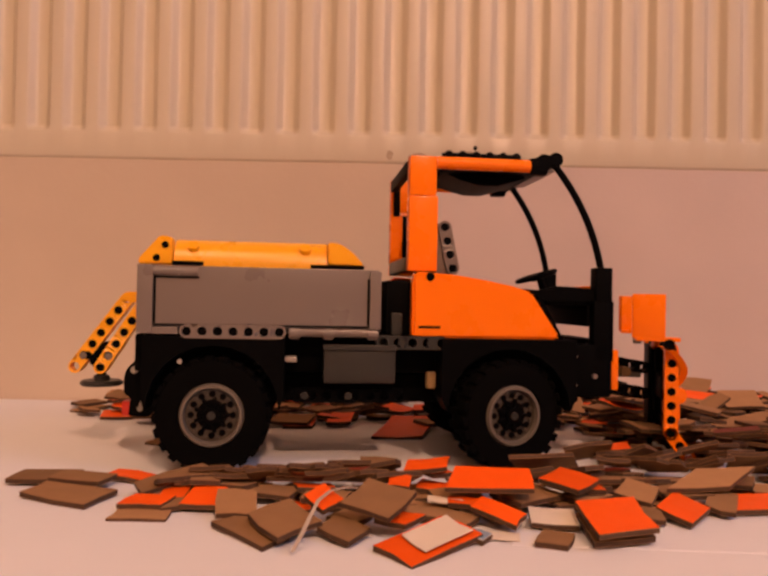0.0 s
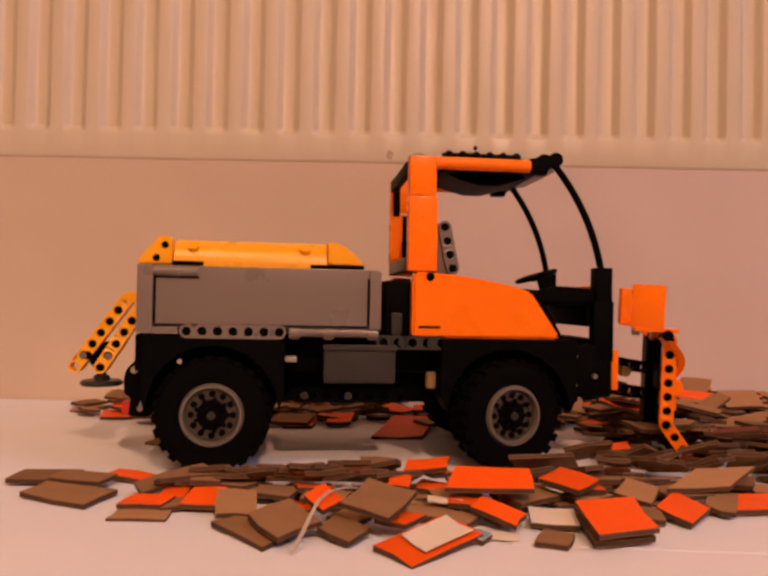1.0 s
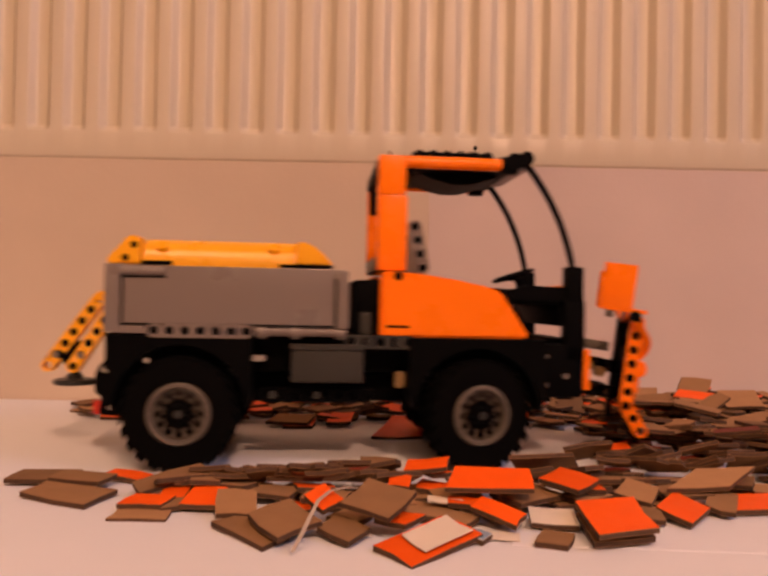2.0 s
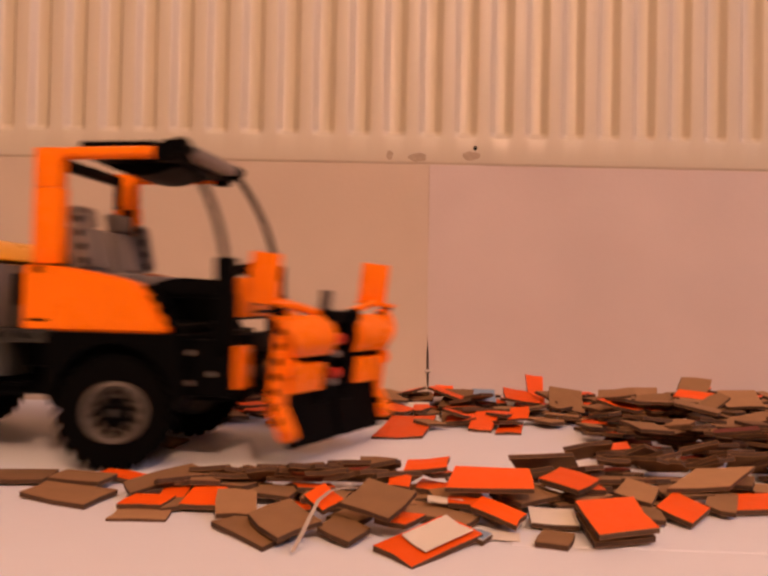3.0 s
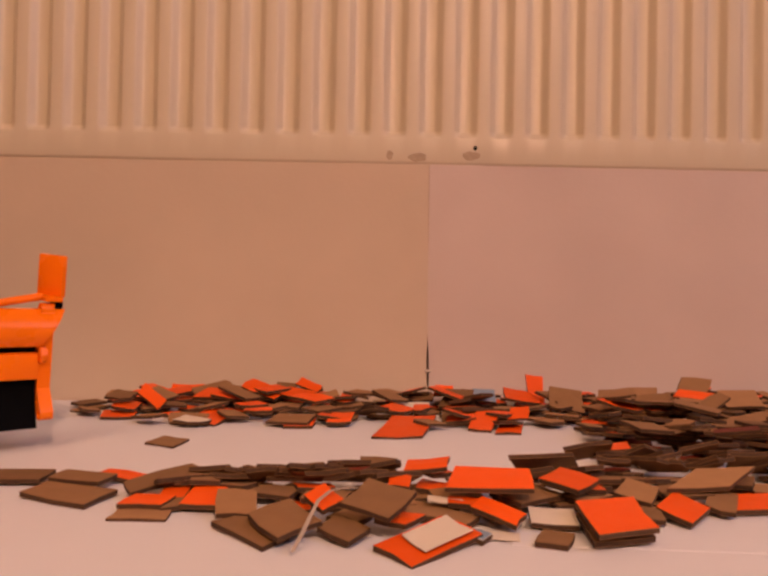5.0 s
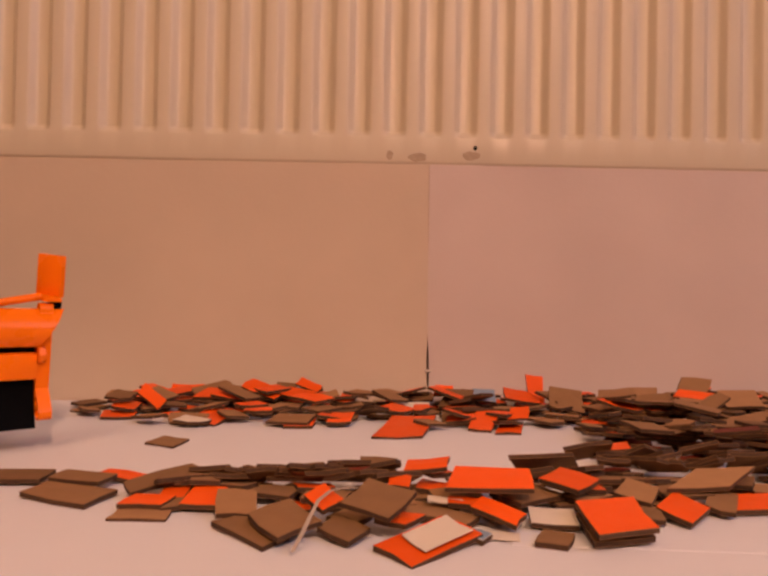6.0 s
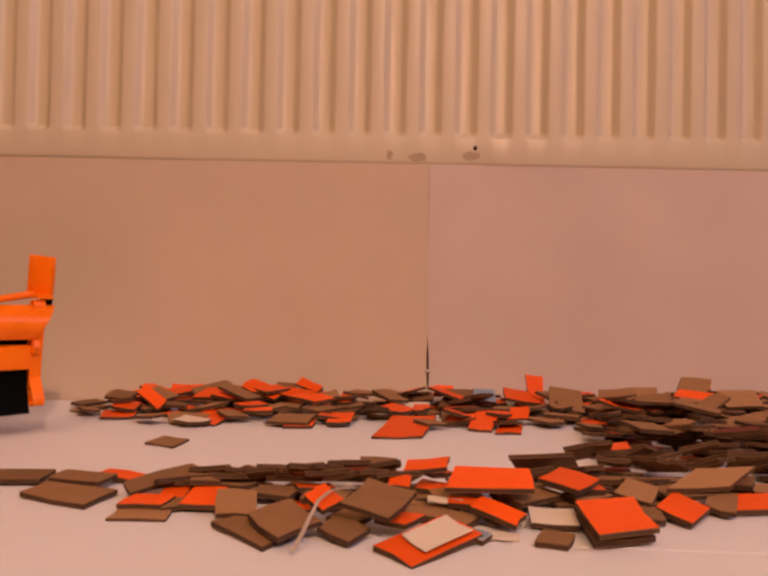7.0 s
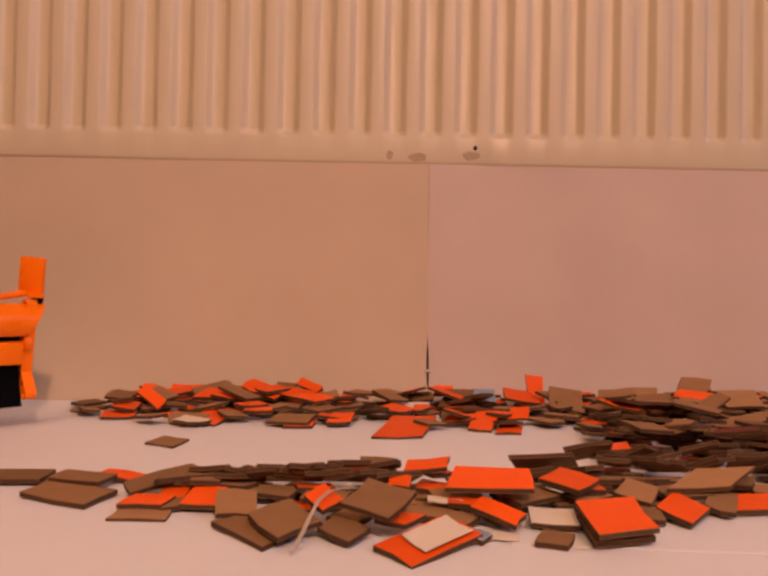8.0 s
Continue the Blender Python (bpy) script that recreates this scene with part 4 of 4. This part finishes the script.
# heaps: pieces dropped one on the other, over a coarse height map, below the pieces set by hand
def drop(face, x, y, w, d, turn, lean, top, bias=0.0):
    cells = footprint(x, y, w, d, turn)
    got = sorted(HEIGHTS.get(k, 0.0) for k in cells)
    base = got[int(len(got) * 0.8)]
    lid = min(min(CEILING.get((k[0] + i, k[1] + j), 1e3) for i in (0,) for j in (0, 1)) for k in cells)
    if lid < 5 and y > 500 and DICE.random() < 0.4:
        base, lid = max(base, lid + 2.6), 1e3
    if base > top or base + 3.0 > lid:
        return
    lean = min(lean if base > 1 else 1.5, 0.6 * max(0.0, lid - base - 3.2))
    pitch, roll = DICE.gauss(0, lean), DICE.gauss(0, lean)
    tip = bias * min(1.0, base / 4)
    rise = 0.2 * (abs(math.sin(radians(pitch))) * d + abs(math.sin(radians(roll))) * w)
    skew, cut = DICE.uniform(-12, 12), DICE.choice((0, 0, 0.3, 0.45))
    if y > 512 and face in ("white", "maroon"):
        face = "kraft"
    if y > 512:
        b = scrap_mesh(DICE, w, d, skew, cut)
        for f in b.faces:
            f.material_index = {0: ("kraft", "red", "white").index(face) + 2, 1: 1, 2: 5, 3: 5}[f.material_index]
        b.transform(at(x, y, base + 1.4 + rise, tip, 0, 0) @ pose(0, 0, 0, 0, 0, turn) @ pose(0, 0, 0, pitch, roll, 0))
        add(REST, b)
    else:
        ob = scrap(face, x, y, base + 1.4 + rise, w, d, turn, pitch, roll, skew, cut)
        ob.matrix_world = at(x, y, base + 1.4 + rise, tip, 0, 0) @ pose(0, 0, 0, 0, 0, turn) @ pose(0, 0, 0, pitch, roll, 0)
    for k in cells:
        HEIGHTS[k] = max(HEIGHTS.get(k, 0.0), base + 2.6 + 0.6 * rise)


def heap(count, x0, x1, y0, y1, top, reds=0.25, lean=7.0, size=(16, 30), bias=0.0):
    """bias tips the pieces above the lowest layer: below zero their near side is up."""
    for _ in range(count):
        x, y = DICE.uniform(x0, x1), min(y1, max(y0, (y0 + y1) / 2 + DICE.gauss(0, (y1 - y0) / 4)))
        u = DICE.random()
        face = "red" if u < reds else "white" if u < reds + 0.012 else "maroon" if bias and u > 0.8 else "kraft"
        drop(face, x, y, DICE.uniform(*size), DICE.uniform(*size) * 0.85, DICE.uniform(0, 360), lean, top, bias)


heap(260, -84, 12, 334, 352, 13, reds=0.08, lean=3, size=(12, 26), bias=-13)
heap(110, -125, 30, 300, 345, 7, reds=0.2, lean=4, size=(9, 21))
heap(170, 0, 190, 292, 350, 9, reds=0.2, lean=5, size=(9, 22))
heap(120, 60, 130, 346, 368, 13, reds=0.1, lean=4, size=(12, 26), bias=-10)
heap(200, 125, 260, 350, 405, 16, reds=0.1, lean=4, size=(12, 28), bias=-12)
heap(260, 150, 360, 405, 520, 18, reds=0.16, lean=6, size=(14, 30), bias=-8)
heap(380, 175, 400, 505, 638, 19, reds=0.2, lean=8, size=(15, 32))
heap(260, -215, 190, 530, 600, 8, reds=0.4, lean=7, size=(14, 30))
heap(260, -205, 190, 578, 634, 13, reds=0.45, lean=9, size=(15, 32))
heap(60, -240, -150, 545, 605, 12, reds=0.12, lean=5)
heap(60, -190, 180, 505, 545, 4, reds=0.35, lean=5, size=(12, 26))


tagged(link("cardboard_heap", REST, (KRAFT, KRAFT_EDGE_SHADED, KRAFT, PRINT_RED, PRINT_WHITE, KRAFT_SHADED)), "long heap of torn brown and orange-red cardboard pieces", "cardboard heap", kind="stuff")


def paper_strip():
    """A curled strip torn from the card's face."""
    bm = bmesh.new()
    line = [(-31, 256, 2.0), (-29, 266, 4.5), (-27, 276, 8.0), (-24.5, 284, 12.5), (-20, 290, 15.0), (-14, 293, 15.6), (-9, 294, 15.2)]
    rows = []
    for i, (x, y, z) in enumerate(line):
        wide = 0.6 + 0.2 * math.sin(i)
        rows.append([bm.verts.new(((x + s * wide) * MM, (y - s * 0.4 * wide) * MM, (z + h) * MM)) for s, h in ((-1, 0), (1, 0), (1, 0.5), (-1, 0.5))])
    for a, b in zip(rows, rows[1:]):
        for i in range(4):
            bm.faces.new((a[i], a[(i + 1) % 4], b[(i + 1) % 4], b[i]))
    bm.faces.new(rows[0])
    bm.faces.new(rows[-1][::-1])
    tagged(link("paper_strip", bm, STRIP, smooth=True), "thin curled strip of torn grey-white paper on the scraps", "paper strip")


paper_strip()


# ---- what moves ----
def motions():
    # seconds, x, y (millimetres), turn (degrees) of the rear axle
    run = [(0.0, -95.4, 430.6, 6.44), (1.75, -95.4, 430.6, 6.44), (2.0, -112, 432.0, 5.4), (2.2, -137, 434.5, 3.4), (2.4, -166, 438, 0.6), (2.6, -205, 442.5, -2.6),
           (2.8, -248.6, 448.0, -5.7), (3.0, -292.4, 456, -8.4), (3.2, -334.7, 466.0, -11.4), (3.4, -377, 475, -15.1), (3.5, -398.8, 481.6, -17.2),
           (3.6, -418, 488, -19.2), (3.8, -453, 502, -23.0), (4.0, -475.4, 512.3, -25.91), (4.2, -480.4, 515.2, -27.0), (4.5, -480.8, 515.5, -27.14), (6.0, -481.3, 515.9, -27.32),
           (6.5, -484.6, 517.7, -26.85), (7.0, -514, 531.6, -21.96), (7.5, -530, 537.8, -19.6), (8.0, -536, 540.1, -18.49)]
    walk(TRUCK, [(t, at(x, y, 0, 0, 0, r)) for t, x, y, r in run])
    rows, rolled, old = [], 0.0, run[0]
    for row in run:
        ds = math.hypot(row[1] - old[1], row[2] - old[2])
        rolled -= math.degrees(ds / 31)
        rows.append((row[0], rolled))
        old = row
    for k, w in enumerate(WHEELS):
        x, side, steer = (0, 0, 160, 160)[k], (-1, 1, -1, 1)[k], (0, 0, 14, 14)[k]
        walk(w, [(t, at(x, side * 50, 31) @ pose(0, 0, 0, 0, 0, steer) @ pose(0, 0, 0, 0, a, 0)) for t, a in rows])
    # the plough: reach and lift in millimetres, lean in degrees
    lift = [(0.0, 273, -16, 0), (0.5, 273, -14.5, 0), (1.0, 272, -11, 2), (1.3, 271, -7, 4), (1.5, 270, -5, 6), (1.75, 270, -3, 7), (2.1, 269, 0, 7), (2.8, 267.5, 0, 7), (3.0, 269, 0, 7), (3.2, 271.5, 0, 7), (3.5, 274, 0, 7), (6.5, 274, 0, 7), (7.0, 274, 1.3, 7), (8.0, 274, 1.7, 7)]
    walk(PLOUGH, [(t, at(x, -3, z) @ at(0, 0, 85) @ pose(0, 0, 0, 0, a, -20.7) @ at(0, 0, -85)) for t, x, z, a in lift])
    # pieces nudged by the wheels as the truck backs out
    for ob, dx, dy, t0, t1 in NUDGED:
        end = ob.matrix_world.copy()
        start = Matrix.Translation((dx * MM, dy * MM, 0)) @ end
        walk(ob, [(0.0, start), (t0, start), (t1, end), (8.0, end)])


motions()
